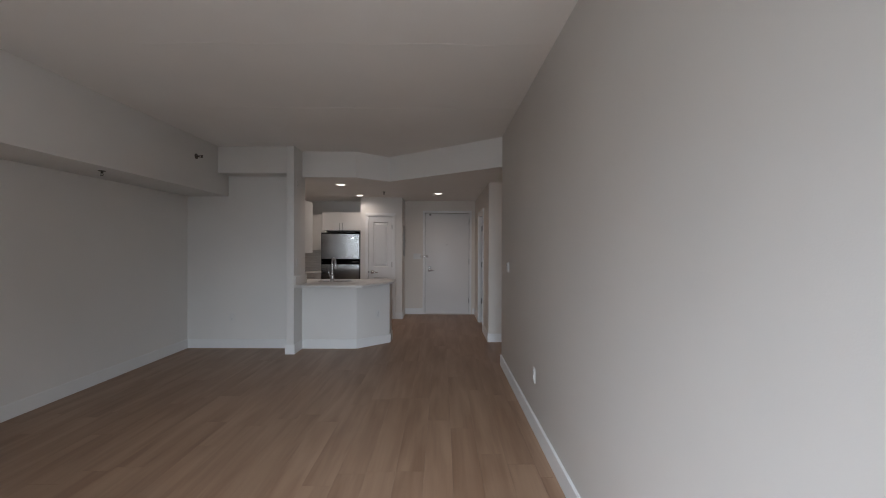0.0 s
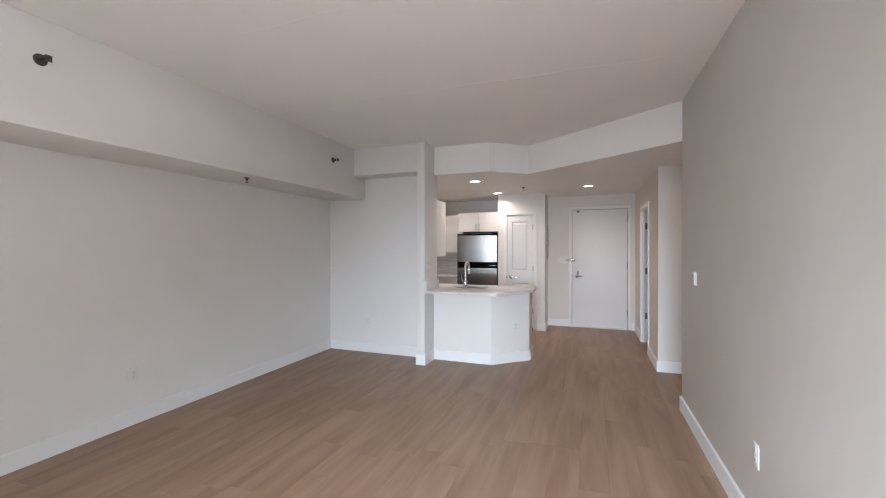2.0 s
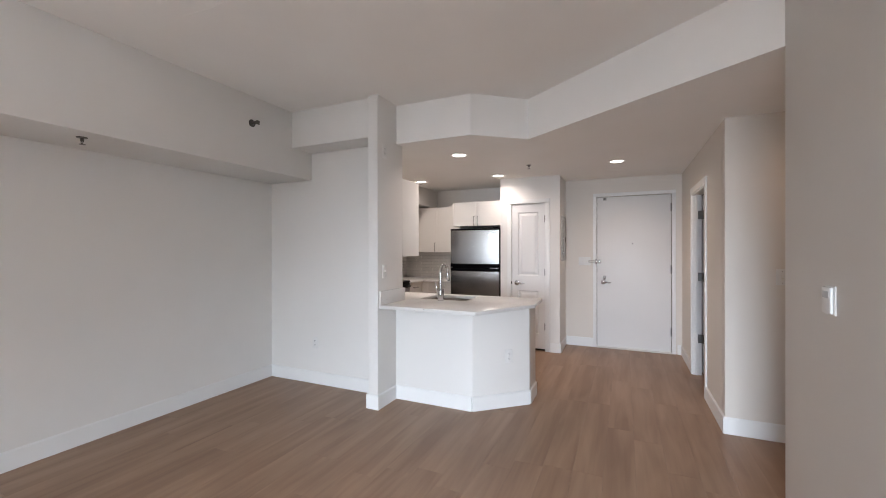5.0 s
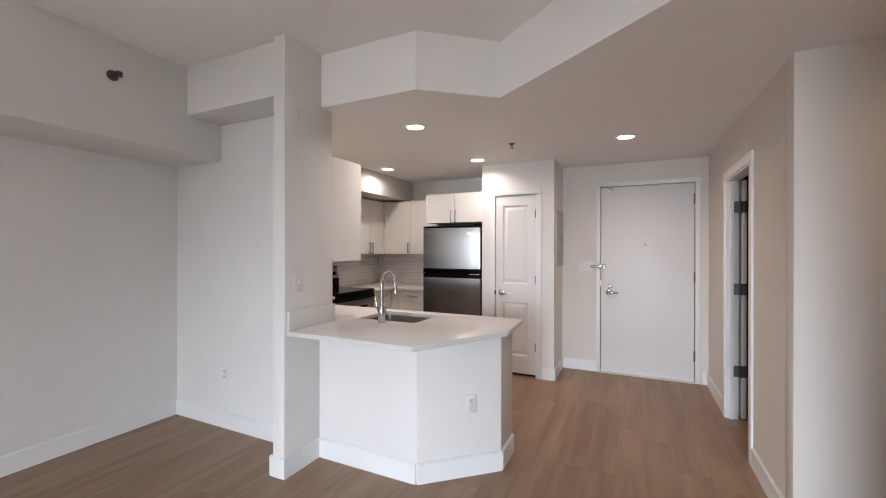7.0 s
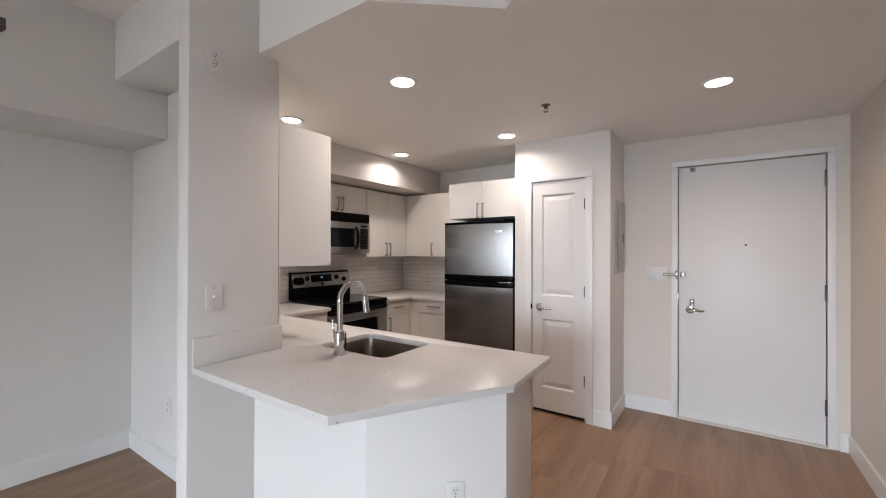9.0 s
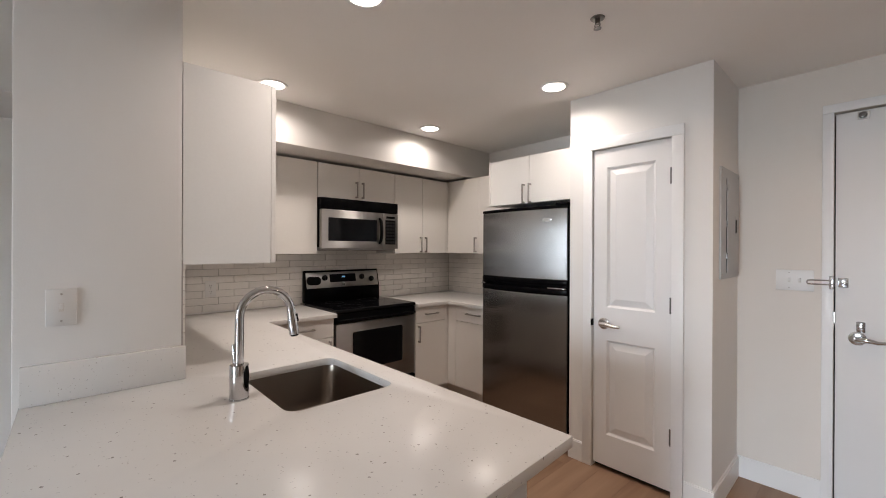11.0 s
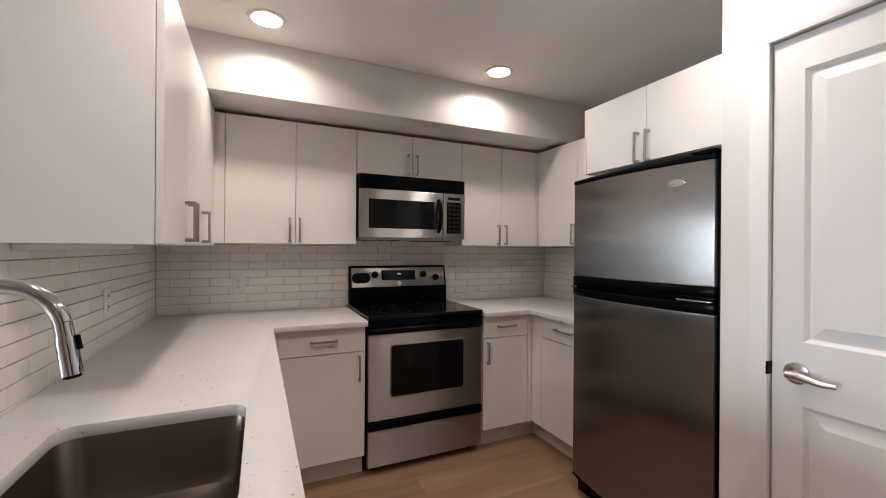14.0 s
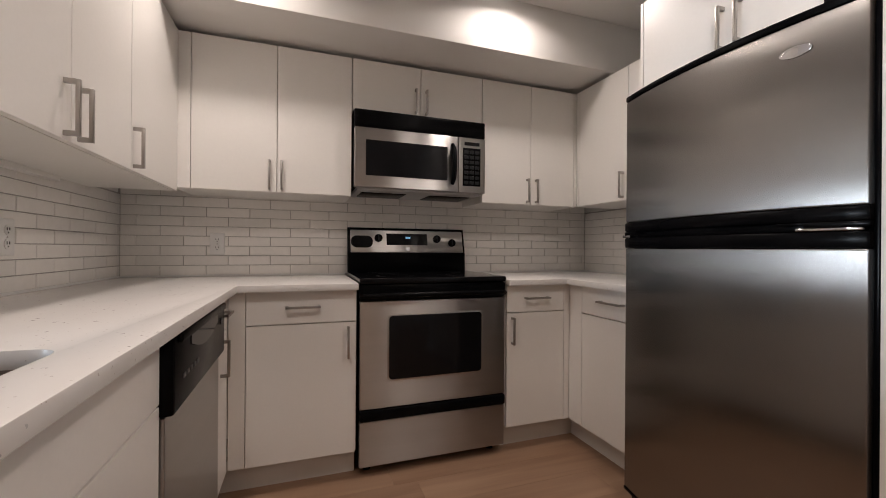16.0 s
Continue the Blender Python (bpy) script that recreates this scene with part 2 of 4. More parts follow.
def prism(points, z0, z1, bevel=0.0, hole=None):
    """An upright slab over a polygon, with an optional hole."""
    bm = bmesh.new()
    edges = []
    for loop in (points, hole or []):
        vs = [bm.verts.new((x, y, z0)) for x, y in loop]
        edges += [bm.edges.new((a, c)) for a, c in zip(vs, vs[1:] + vs[:1])] if vs else []
    bmesh.ops.triangle_fill(bm, edges=edges, use_beauty=True, use_dissolve=False)
    bmesh.ops.dissolve_limit(bm, angle_limit=0.01, verts=bm.verts[:], edges=[e for e in bm.edges if not e.is_boundary]) if not hole else None
    top = bmesh.ops.extrude_face_region(bm, geom=bm.faces[:])
    bmesh.ops.translate(bm, vec=(0, 0, z1 - z0), verts=[v for v in top["geom"] if isinstance(v, bmesh.types.BMVert)])
    bmesh.ops.recalc_face_normals(bm, faces=bm.faces[:])
    if bevel:
        rim = [e for e in bm.edges if len(e.link_faces) == 2 and e.calc_face_angle(0) > 0.5]
        bmesh.ops.bevel(bm, geom=rim, offset=bevel, segments=2, affect="EDGES", profile=0.5)
    return bm


def cylinder(centre, radius, depth, axis="z", segments=28, radius2=None, bevel=0.0, bm=None):
    out = bmesh.new() if bm is None else bm
    turn = {"z": Matrix(), "x": Matrix.Rotation(radians(90), 4, "Y"), "y": Matrix.Rotation(radians(-90), 4, "X")}[axis]
    r = bmesh.ops.create_cone(out, cap_ends=True, segments=segments, radius1=radius, radius2=radius if radius2 is None else radius2, depth=depth, matrix=Matrix.Translation(centre) @ turn)
    if bevel:
        edges = list({e for v in r["verts"] for e in v.link_edges if len(e.link_faces) == 2 and e.calc_face_angle(0) > 0.9})
        bmesh.ops.bevel(out, geom=edges, offset=bevel, segments=2, affect="EDGES", profile=0.5)
    return out


def tube(path, radii, segments=20, bm=None):
    """A round bar swept along a path, with its own radius at each point."""
    out = bmesh.new() if bm is None else bm
    path = [Vector(p) for p in path]
    rings, side = [], None
    for k, p in enumerate(path):
        way = (path[min(k + 1, len(path) - 1)] - path[max(k - 1, 0)]).normalized()
        if side is None:
            side = way.orthogonal().normalized()
        side = (side - way * side.dot(way)).normalized()
        up = way.cross(side)
        r = radii[k] if isinstance(radii, (list, tuple)) else radii
        rings.append([out.verts.new(p + r * (math.cos(a) * side + math.sin(a) * up)) for a in [2 * math.pi * j / segments for j in range(segments)]])
    for a, c in zip(rings, rings[1:]):
        for j in range(segments):
            out.faces.new((a[j], a[(j + 1) % segments], c[(j + 1) % segments], c[j]))
    out.faces.new(rings[0][::-1])
    out.faces.new(rings[-1])
    return out


def mesh(name, bm, mat, smooth=True):
    bmesh.ops.recalc_face_normals(bm, faces=bm.faces[:])
    me = bpy.data.meshes.new(name)
    bm.to_mesh(me)
    bm.free()
    me.materials.append(mat)
    if smooth:
        me.shade_smooth()
        me.set_sharp_from_angle(angle=radians(32))
    return me


def rounded(x0, x1, y0, y1, r, n=6):
    pts = []
    for cx, cy, a0 in ((x1 - r, y1 - r, 0), (x0 + r, y1 - r, 90), (x0 + r, y0 + r, 180), (x1 - r, y0 + r, 270)):
        pts += [(cx + r * math.cos(radians(a0 + 90 * k / n)), cy + r * math.sin(radians(a0 + 90 * k / n))) for k in range(n + 1)]
    return pts


def rounded_plate(x0, x1, z0, z1, r, y0, y1, bevel=0.0):
    """An upright plate with round corners, its faces at y0 and y1."""
    bm = prism(rounded(x0, x1, z0, z1, r), 0.0, abs(y1 - y0), bevel)
    bm.transform(Matrix.Translation((0, max(y0, y1), 0)) @ Matrix.Rotation(radians(90), 4, "X"))
    return bm


def thing(name, m, label, category, group="", kind=""):
    ob = new(name)
    ob.empty_display_size = 0.1
    ob.matrix_world = m
    return tagged(ob, label, category, group, kind)


def part(name, bm, mat, parent, label=""):
    ob = new(name, mesh(name, bm, mat))
    ob.parent = parent
    if mat in (STEEL, FRIDGE_STEEL, BLACK_GLASS, LAMINATE):
        even = ob.modifiers.new("even_faces", "WEIGHTED_NORMAL")
        even.keep_sharp, even.weight = True, 100
    return tagged(ob, label)


def structure(name, bm, mat, label, category="wall"):
    return tagged(new(name, mesh(name, bm, mat)), label, category, kind="structure")


# ---- large structure ----
WEST, EAST = -3.236, 1.012
NOOK, TILED, COLX0, COLX1, COLY = 5.505, 5.618, -1.742, -1.644, 5.19
NORTH, ENTRY, PANTRY, HALLX = 8.5, 8.325, 7.767, 0.992
structure("wall_west", box(WEST - 0.15, WEST, SOUTH - 0.2, NORTH + 0.15, 0, 2.95), PAINT, "long off-white painted plaster wall with an outlet low down")
structure("wall_east", box(EAST, EAST + 0.14, SOUTH, 4.722, 0, 2.95, 0.004), PAINT, "off-white painted wall with a thermostat and an outlet")
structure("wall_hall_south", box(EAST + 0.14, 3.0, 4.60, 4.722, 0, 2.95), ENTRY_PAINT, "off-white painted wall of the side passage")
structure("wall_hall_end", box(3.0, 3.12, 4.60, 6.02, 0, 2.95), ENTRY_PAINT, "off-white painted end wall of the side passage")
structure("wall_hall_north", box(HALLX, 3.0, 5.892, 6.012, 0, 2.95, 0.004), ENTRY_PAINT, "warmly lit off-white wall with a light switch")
OPEN_Y0, OPEN_Y1, OPEN_Z = 6.668, 7.445, 1.99
TW = 0.078
w = box(HALLX, HALLX + TW, 6.012, OPEN_Y0, 0, 2.95)
box(HALLX, HALLX + TW, OPEN_Y1, ENTRY, 0, 2.95, bm=w)
box(HALLX, HALLX + TW, OPEN_Y0, OPEN_Y1, OPEN_Z, 2.95, bm=w)
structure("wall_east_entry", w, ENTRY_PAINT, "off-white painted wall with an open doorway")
DOOR_X0, DOOR_X1, DOOR_Z = -0.056, 0.873, 2.120
w = box(-0.60, DOOR_X0, ENTRY, ENTRY + 0.15, 0, 2.95)
box(DOOR_X1, HALLX + 0.12, ENTRY, ENTRY + 0.15, 0, 2.95, bm=w)
box(DOOR_X0, DOOR_X1, ENTRY, ENTRY + 0.15, DOOR_Z, 2.95, bm=w)
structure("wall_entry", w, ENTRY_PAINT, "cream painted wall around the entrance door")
structure("wall_corridor", box(-0.6, HALLX + 0.2, ENTRY + 0.4, ENTRY + 0.45, 0, 2.95), PAINT, "plain wall of the corridor behind the entrance door")
PD_X0, PD_X1, PD_Z = -1.134, -0.672, 2.012
w = prism([(-1.295, 0), (PD_X0, 0), (PD_X0, PD_Z), (PD_X1, PD_Z), (PD_X1, 0), (-0.48, 0), (-0.48, 2.6), (-1.295, 2.6)], 0, 0.11)
w.transform(Matrix.Translation((0, PANTRY + 0.11, 0)) @ Matrix.Rotation(radians(90), 4, "X"))
box(-0.60, -0.48, PANTRY + 0.11, ENTRY, 0, 2.6, bm=w)
box(-1.295, -1.215, PANTRY + 0.11, NORTH, 0, 2.6, bm=w)
structure("wall_pantry", w, PAINT, "white painted pantry closet walls standing beside the refrigerator")
wall_kitchen_north = structure("wall_kitchen_north", box(WEST, -0.60, NORTH, NORTH + 0.15, 0, 2.95), PAINT, "off-white kitchen wall behind the refrigerator with tiled splashback")
wall_divider = structure("wall_divider", box(WEST, COLX0, NOOK, TILED, 0, 2.95), PAINT, "off-white wall between the dining nook and the kitchen")
structure("wall_end_column", box(COLX0, COLX1, COLY, TILED, 0, 2.75, 0.004), PAINT, "off-white painted wall end standing like a column at the kitchen counter", "column")
# south wall with the wide window behind the walk's start
w = box(WEST, -0.78, SOUTH - 0.2, SOUTH, 0, 2.95)
box(0.98, EAST + 0.14, SOUTH - 0.2, SOUTH, 0, 2.95, bm=w)
box(-0.78, 0.98, SOUTH - 0.2, SOUTH, 0, 0.25, bm=w)
box(-0.78, 0.98, SOUTH - 0.2, SOUTH, 2.35, 2.95, bm=w)
structure("wall_south", w, PAINT, "off-white wall with a wide window")
win = structure("window_1", box(-0.78, 0.98, SOUTH - 0.17, SOUTH - 0.10, 0.25, 0.30), TRIM, "wide white framed window letting in daylight", "window")
for x0, x1, z0, z1 in ((-0.78, -0.73, 0.3, 2.35), (0.93, 0.98, 0.3, 2.35), (0.07, 0.13, 0.3, 2.3), (-0.73, 0.93, 2.3, 2.35)):
    part("window_frame", box(x0, x1, SOUTH - 0.17, SOUTH - 0.10, z0, z1), TRIM, win)
for x0, x1 in ((-0.73, 0.07), (0.13, 0.93)):
    pane = part("pane", box(x0, x1, SOUTH - 0.14, SOUTH - 0.134, 0.3, 2.3), GLASS, win)
    pane.visible_shadow = False

# ceilings, fascias and the bulkhead
ceil = box(WEST, EAST, SOUTH, 6.0, CEIL, CEIL + 0.15)
for sy, x0, x1, size in ((2.543, -1.75, 0.95, 0.0032), (3.75, -2.0, 1.0, 0.0038), (5.01, -2.6, -2.05, 0.004)):
    pts = [(x0 + (x1 - x0) * k / 14, sy + 0.012 * math.sin(1.7 * k)) for k in range(15)]
    tube([(px, py, CEIL + 0.0015) for px, py in pts], size, 6, bm=ceil)
structure("ceiling", ceil, CEILING, "off-white ceiling of concrete planks with faint joint lines", "ceiling")
drop = [(COLX1, 5.508), (-0.905, 5.508), (-0.483, 5.855), (1.012, 4.722), (3.0, 4.722), (3.0, 5.9), (HALLX + 0.05, 5.9), (HALLX + 0.05, ENTRY + 0.05), (-0.55, ENTRY + 0.05), (-0.55, NORTH), (WEST, NORTH), (WEST, TILED), (COLX1, TILED)]
structure("ceiling_kitchen", prism(drop, KCEIL, CEIL + 0.02), CEILING, "lowered off-white kitchen and entry ceiling with angled fascia", "ceiling")
structure("ceiling_bulkhead", box(WEST, -2.665, SOUTH, NOOK, 2.105, CEIL, 0.004), PAINT, "boxed off-white bulkhead running along the wall under the ceiling", "bulkhead")
structure("ceiling_nook_soffit", box(-2.665, COLX0, 5.232, NOOK, 2.382, CEIL, 0.003), PAINT, "short off-white soffit over the nook", "soffit")
structure("ceiling_cabinet_soffit", box(WEST, -2.63, TILED, NORTH, 2.092, KCEIL, 0.003), PAINT, "off-white soffit above the wall cabinets", "soffit")
# peninsula half wall
structure("wall_peninsula", prism([(COLX1, 5.492), (-0.885, 5.492), (-0.475, 5.860), (-0.475, 6.125), (-0.565, 6.125), (-0.565, 5.90), (-0.92, 5.59), (COLX1, 5.59)], 0, 0.868, 0.003), PAINT, "white painted half wall with an angled corner carrying the counter", "half wall")
# bedroom shell behind the open doorway, the room's darkness put into its wall colour
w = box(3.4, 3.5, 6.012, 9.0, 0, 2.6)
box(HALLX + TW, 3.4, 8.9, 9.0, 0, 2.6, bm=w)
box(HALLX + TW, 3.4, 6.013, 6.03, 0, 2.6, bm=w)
structure("wall_bedroom", w, SHADE_AND_SUBFLOOR, "walls of the room behind the doorway, coloured near-black as its darkness")
structure("ceiling_bedroom", box(HALLX + TW, 3.5, 6.012, 9.0, 2.45, 2.6), CEILING, "plain ceiling of the unlit room", "ceiling")

# baseboards
BB = 0.125


def baseboard(x0, y0, x1, y1, label="tall flat white painted baseboard"):
    """A board with its back on the line from one point to the other, standing out to the line's right."""
    d = Vector((x1 - x0, y1 - y0))
    bm = box(0, d.length, -0.014, 0, 0, BB)
    edge = [e for e in bm.edges if all(v.co.z > BB - 0.001 and v.co.y < -0.01 for v in e.verts)]
    bmesh.ops.bevel(bm, geom=edge, offset=0.006, segments=2, affect="EDGES")
    bm.transform(Matrix.Translation((x0, y0, 0)) @ Matrix.Rotation(math.atan2(d.y, d.x), 4, "Z"))
    return structure("baseboard", bm, TRIM, label, "baseboard")


for run in ((WEST, SOUTH, WEST, 2.60), (WEST, 2.602, WEST, NOOK), (WEST + 0.014, NOOK, COLX0 - 0.014, NOOK), (COLX0, NOOK, COLX0, COLY), (COLX0 - 0.014, COLY, COLX1 + 0.014, COLY),
            (COLX1, COLY, COLX1, 5.478), (COLX1, 5.492, -0.89, 5.492), (-0.885, 5.492, -0.475, 5.860), (-0.475, 5.864, -0.475, 6.125),
            (-1.295, PANTRY, -1.196, PANTRY), (-0.61, PANTRY, -0.466, PANTRY), (-0.48, PANTRY, -0.48, ENTRY - 0.014), (-0.48, ENTRY, -0.10, ENTRY), (0.937, ENTRY, HALLX - 0.014, ENTRY),
            (HALLX, ENTRY, HALLX, 7.512), (HALLX, 6.601, HALLX, 5.878), (HALLX, 5.892, 3.0, 5.892), (EAST + 0.0, 4.722, EAST, SOUTH), (3.0, 4.722, EAST - 0.014, 4.722)):
    baseboard(*run)


# ---- doors ----
def lever(parent, x, y, z, reach, mat=SATIN, rose=0.035):
    """A lever handle on a face that looks to -y; reach is signed along x."""
    h = part("lever_handle", cylinder((x, y - 0.006, z), rose, 0.012, "y", bevel=0.003), mat, parent, "brushed nickel lever handle")
    s = 1 if reach > 0 else -1
    neck = tube([(x, y - 0.01, z), (x, y - 0.045, z)], 0.011)
    part("neck", neck, mat, h)
    path = [(x - s * 0.008, y - 0.05, z), (x + s * 0.02, y - 0.053, z + 0.002), (x + s * 0.05, y - 0.054, z - 0.001), (x + reach * 0.7, y - 0.053, z - 0.006), (x + reach, y - 0.05, z - 0.004)]
    part("lever", tube(path, [0.012, 0.015, 0.012, 0.010, 0.008]), mat, h)
    return h


def hinge(parent, x, y, z, tall=0.1):
    """A butt hinge with its knuckle proud of a face that looks to -y."""
    h = part("hinge", cylinder((x, y - 0.006, z), 0.0085, tall, "z", 12), HINGE, parent, "grey steel hinge")
    part("hinge_leaf", box(x - 0.011, x + 0.011, y - 0.003, y, z - tall / 2, z + tall / 2), HINGE, h)


def casing(parent, x0, x1, top, width, y, foot=0.0):
    for a, c in ((x0 - width, x0), (x1, x1 + width)):
        part("casing", box(a, c, y - 0.016, y, foot, top, 0.003), TRIM, parent)
    part("casing", box(x0 - width, x1 + width, y - 0.016, y, top, top + width, 0.003), TRIM, parent)


# entrance door
entry = structure("door_1", box(DOOR_X0 + 0.006, DOOR_X1 - 0.006, ENTRY + 0.012, ENTRY + 0.056, 0.014, DOOR_Z - 0.007, 0.002), DOOR_PAINT, "flat white painted entrance door, closed", "door")
casing(entry, DOOR_X0, DOOR_X1, DOOR_Z, 0.046, ENTRY)
part("threshold", box(DOOR_X0, DOOR_X1, ENTRY - 0.03, ENTRY + 0.09, 0.0, 0.013, 0.003), KICK, entry, "worn metal threshold strip")
part("door_sweep", box(DOOR_X0 + 0.01, DOOR_X1 - 0.01, ENTRY + 0.004, ENTRY + 0.012, 0.015, 0.03), PLATE, entry)
# unseen dark sheet behind the leaf, so the gap round it reads as shade
part("door_stop", box(DOOR_X0, DOOR_X1, ENTRY + 0.06, ENTRY + 0.11, 0.0, DOOR_Z), DARK, entry, "dark sheet across the doorway, painted shade for the gap round the door")
lever(entry, 0.034, ENTRY + 0.012, 0.922, 0.10, CHROME)
part("thumb_turn", cylinder((0.045, ENTRY + 0.004, 0.985), 0.012, 0.018, "y", 16, bevel=0.002), CHROME, entry, "small chrome thumb turn")
part("thumb_turn_plate", box(0.030, 0.062, ENTRY + 0.006, ENTRY + 0.012, 0.955, 1.01, 0.004), CHROME, entry)
part("peephole", cylinder((0.405, ENTRY + 0.009, 1.458), 0.008, 0.010, "y", 16), BRONZE, entry, "small brass peephole")
pin = part("door_bumper", cylinder((0.05, ENTRY - 0.004, 2.085), 0.016, 0.03, "y", 18, bevel=0.004), BRONZE, entry, "small dark metal bumper")
part("bumper_foot", box(0.03, 0.075, ENTRY + 0.008, ENTRY + 0.013, 2.065, 2.105), NICKEL, pin)
for hz in (1.94, 1.11, 0.285):
    hinge(entry, DOOR_X1 - 0.002, ENTRY + 0.008, hz, 0.115)
guard = part("swing_bar_guard", box(-0.072, -0.052, ENTRY - 0.032, ENTRY - 0.016, 1.175, 1.245, 0.002), CHROME, entry, "chrome swing bar door guard")
for dz in (-0.011, 0.011):
    part("guard_bar", tube([(-0.06, ENTRY - 0.036, 1.21 + dz), (-0.13, ENTRY - 0.045, 1.21 + dz), (-0.155, ENTRY - 0.048, 1.21 + dz * 0.9), (-0.16, ENTRY - 0.048, 1.21)], 0.004, 10), CHROME, guard)
part("guard_ball", cylinder((-0.012, ENTRY - 0.02, 1.21), 0.009, 0.05, "y", 14, bevel=0.003), CHROME, entry)
part("guard_plate", box(-0.04, 0.0, ENTRY + 0.004, ENTRY + 0.012, 1.185, 1.235, 0.002), CHROME, entry)
part("strike_latch", box(DOOR_X0 - 0.003, DOOR_X0 + 0.006, ENTRY - 0.001, ENTRY + 0.012, 0.99, 1.05), NICKEL, entry)


def moulded_panel(bm, x0, x1, z0, z1, y):
    """A sunk panel with sloped mouldings and a raised field, facing -y, laid as frame strips on the slab."""
    steps = [(0.0, y), (0.012, y + 0.0136), (0.018, y + 0.0136), (0.054, y + 0.002)]
    loops = []
    for inset, yy in steps:
        loops.append([bm.verts.new(p) for p in ((x0 + inset, yy, z0 + inset), (x1 - inset, yy, z0 + inset), (x1 - inset, yy, z1 - inset), (x0 + inset, yy, z1 - inset))])
    for a, c in zip(loops, loops[1:]):
        for k in range(4):
            bm.faces.new((a[k], a[(k + 1) % 4], c[(k + 1) % 4], c[k]))
    bm.faces.new(loops[-1])


# pantry door: two moulded panels, stiles and rails around them
px0, px1, pf = PD_X0 + 0.004, PD_X1 - 0.004, PANTRY + 0.006
bm = bmesh.new()
P = [(px0 + 0.085, px1 - 0.085, 1.02, 1.895), (px0 + 0.085, px1 - 0.085, 0.225, 0.815)]
moulded_panel(bm, *P[0], pf)
moulded_panel(bm, *P[1], pf)
xs, zs = (px0, P[0][0], P[0][1], px1), (0.03, 0.225, 0.815, 1.02, 1.895, PD_Z - 0.004)
for i in range(3):
    for k in range(5):
        if i == 1 and k in (1, 3):
            continue
        vs = [bm.verts.new(p) for p in ((xs[i], pf, zs[k]), (xs[i + 1], pf, zs[k]), (xs[i + 1], pf, zs[k + 1]), (xs[i], pf, zs[k + 1]))]
        bm.faces.new(vs)
box(px0, px1, pf + 0.0145, pf + 0.036, zs[0], zs[-1], bm=bm)
for x0, x1, z0, z1 in ((px0, px0, zs[0], zs[-1]), (px1, px1, zs[0], zs[-1])):
    bm.faces.new([bm.verts.new(p) for p in ((x0, pf, z0), (x0, pf + 0.0145, z0), (x0, pf + 0.0145, z1), (x0, pf, z1))])
bmesh.ops.remove_doubles(bm, verts=bm.verts[:], dist=0.0002)
pantry = structure("door_2", bm, DOOR_PAINT, "narrow white two-panel pantry door, closed", "door")
pantry.data.shade_flat()
casing(pantry, PD_X0, PD_X1, PD_Z, 0.06, PANTRY)
# dark sheet filling the opening: the jamb gap's shade given as colour
part("jamb_gap", box(PD_X0, PD_X1, pf + 0.04, pf + 0.06, 0.0, PD_Z), DARK, pantry, "dark sheet behind the pantry door, painted shade for its gap")
lever(pantry, PD_X0 + 0.075, pf, 0.918, 0.115)
part("latch", box(PD_X0 - 0.004, PD_X0 + 0.003, PANTRY - 0.017, PANTRY + 0.01, 0.897, 0.94), BLACK, pantry, "dark latch plate")
for hz in (1.795, 1.07, 0.335):
    hinge(pantry, PD_X1 - 0.001, PANTRY + 0.0, hz, 0.09)

# bedroom doorway with its door standing open into the dark room
bed = structure("door_3", box(HALLX + TW + 0.022, HALLX + TW + 0.058, OPEN_Y1 - 0.012, OPEN_Y1 + 0.735, 0.012, OPEN_Z - 0.01, 0.002), DOOR_PAINT, "white painted door folded fully open into an unlit room", "door")
for y0, y1 in ((OPEN_Y0 - 0.067, OPEN_Y0), (OPEN_Y1, OPEN_Y1 + 0.067)):
    part("casing", box(HALLX - 0.016, HALLX, y0, y1, 0, OPEN_Z, 0.003), TRIM, bed)
part("casing", box(HALLX - 0.016, HALLX, OPEN_Y0 - 0.067, OPEN_Y1 + 0.067, OPEN_Z, OPEN_Z + 0.067, 0.003), TRIM, bed)
part("jamb", box(HALLX - 0.004, HALLX + TW + 0.004, OPEN_Y1 - 0.014, OPEN_Y1 - 0.001, 0, OPEN_Z - 0.001), TRIM, bed)
part("jamb", box(HALLX - 0.004, HALLX + TW + 0.004, OPEN_Y0 + 0.001, OPEN_Y0 + 0.014, 0, OPEN_Z - 0.001), TRIM, bed)
part("jamb", box(HALLX - 0.004, HALLX + TW + 0.004, OPEN_Y0 + 0.014, OPEN_Y1 - 0.014, OPEN_Z - 0.014, OPEN_Z - 0.001), TRIM, bed)
part("door_stop", box(HALLX + 0.022, HALLX + 0.045, OPEN_Y1 - 0.026, OPEN_Y1 - 0.014, 0, OPEN_Z - 0.014), TRIM, bed)
for hz in (1.76, 1.08, 0.40):
    hg = part("hinge", cylinder((HALLX + TW + 0.012, OPEN_Y1 - 0.022, hz), 0.0085, 0.095, "z", 12), HINGE, bed, "grey steel hinge")
    part("hinge_leaf", box(HALLX + 0.047, HALLX + TW + 0.006, OPEN_Y1 - 0.018, OPEN_Y1 - 0.014, hz - 0.047, hz + 0.047), HINGE, hg)
    part("hinge_leaf", box(HALLX + TW + 0.018, HALLX + TW + 0.056, OPEN_Y1 - 0.016, OPEN_Y1 - 0.012, hz - 0.047, hz + 0.047), HINGE, hg)
    for sx in (0.056, TW + 0.03, TW + 0.046):
        for dz in (-0.03, 0.03):
            part("screw", cylinder((HALLX + sx, OPEN_Y1 - 0.0185, hz + dz), 0.0035, 0.002, "y", 8), BRONZE, hg)



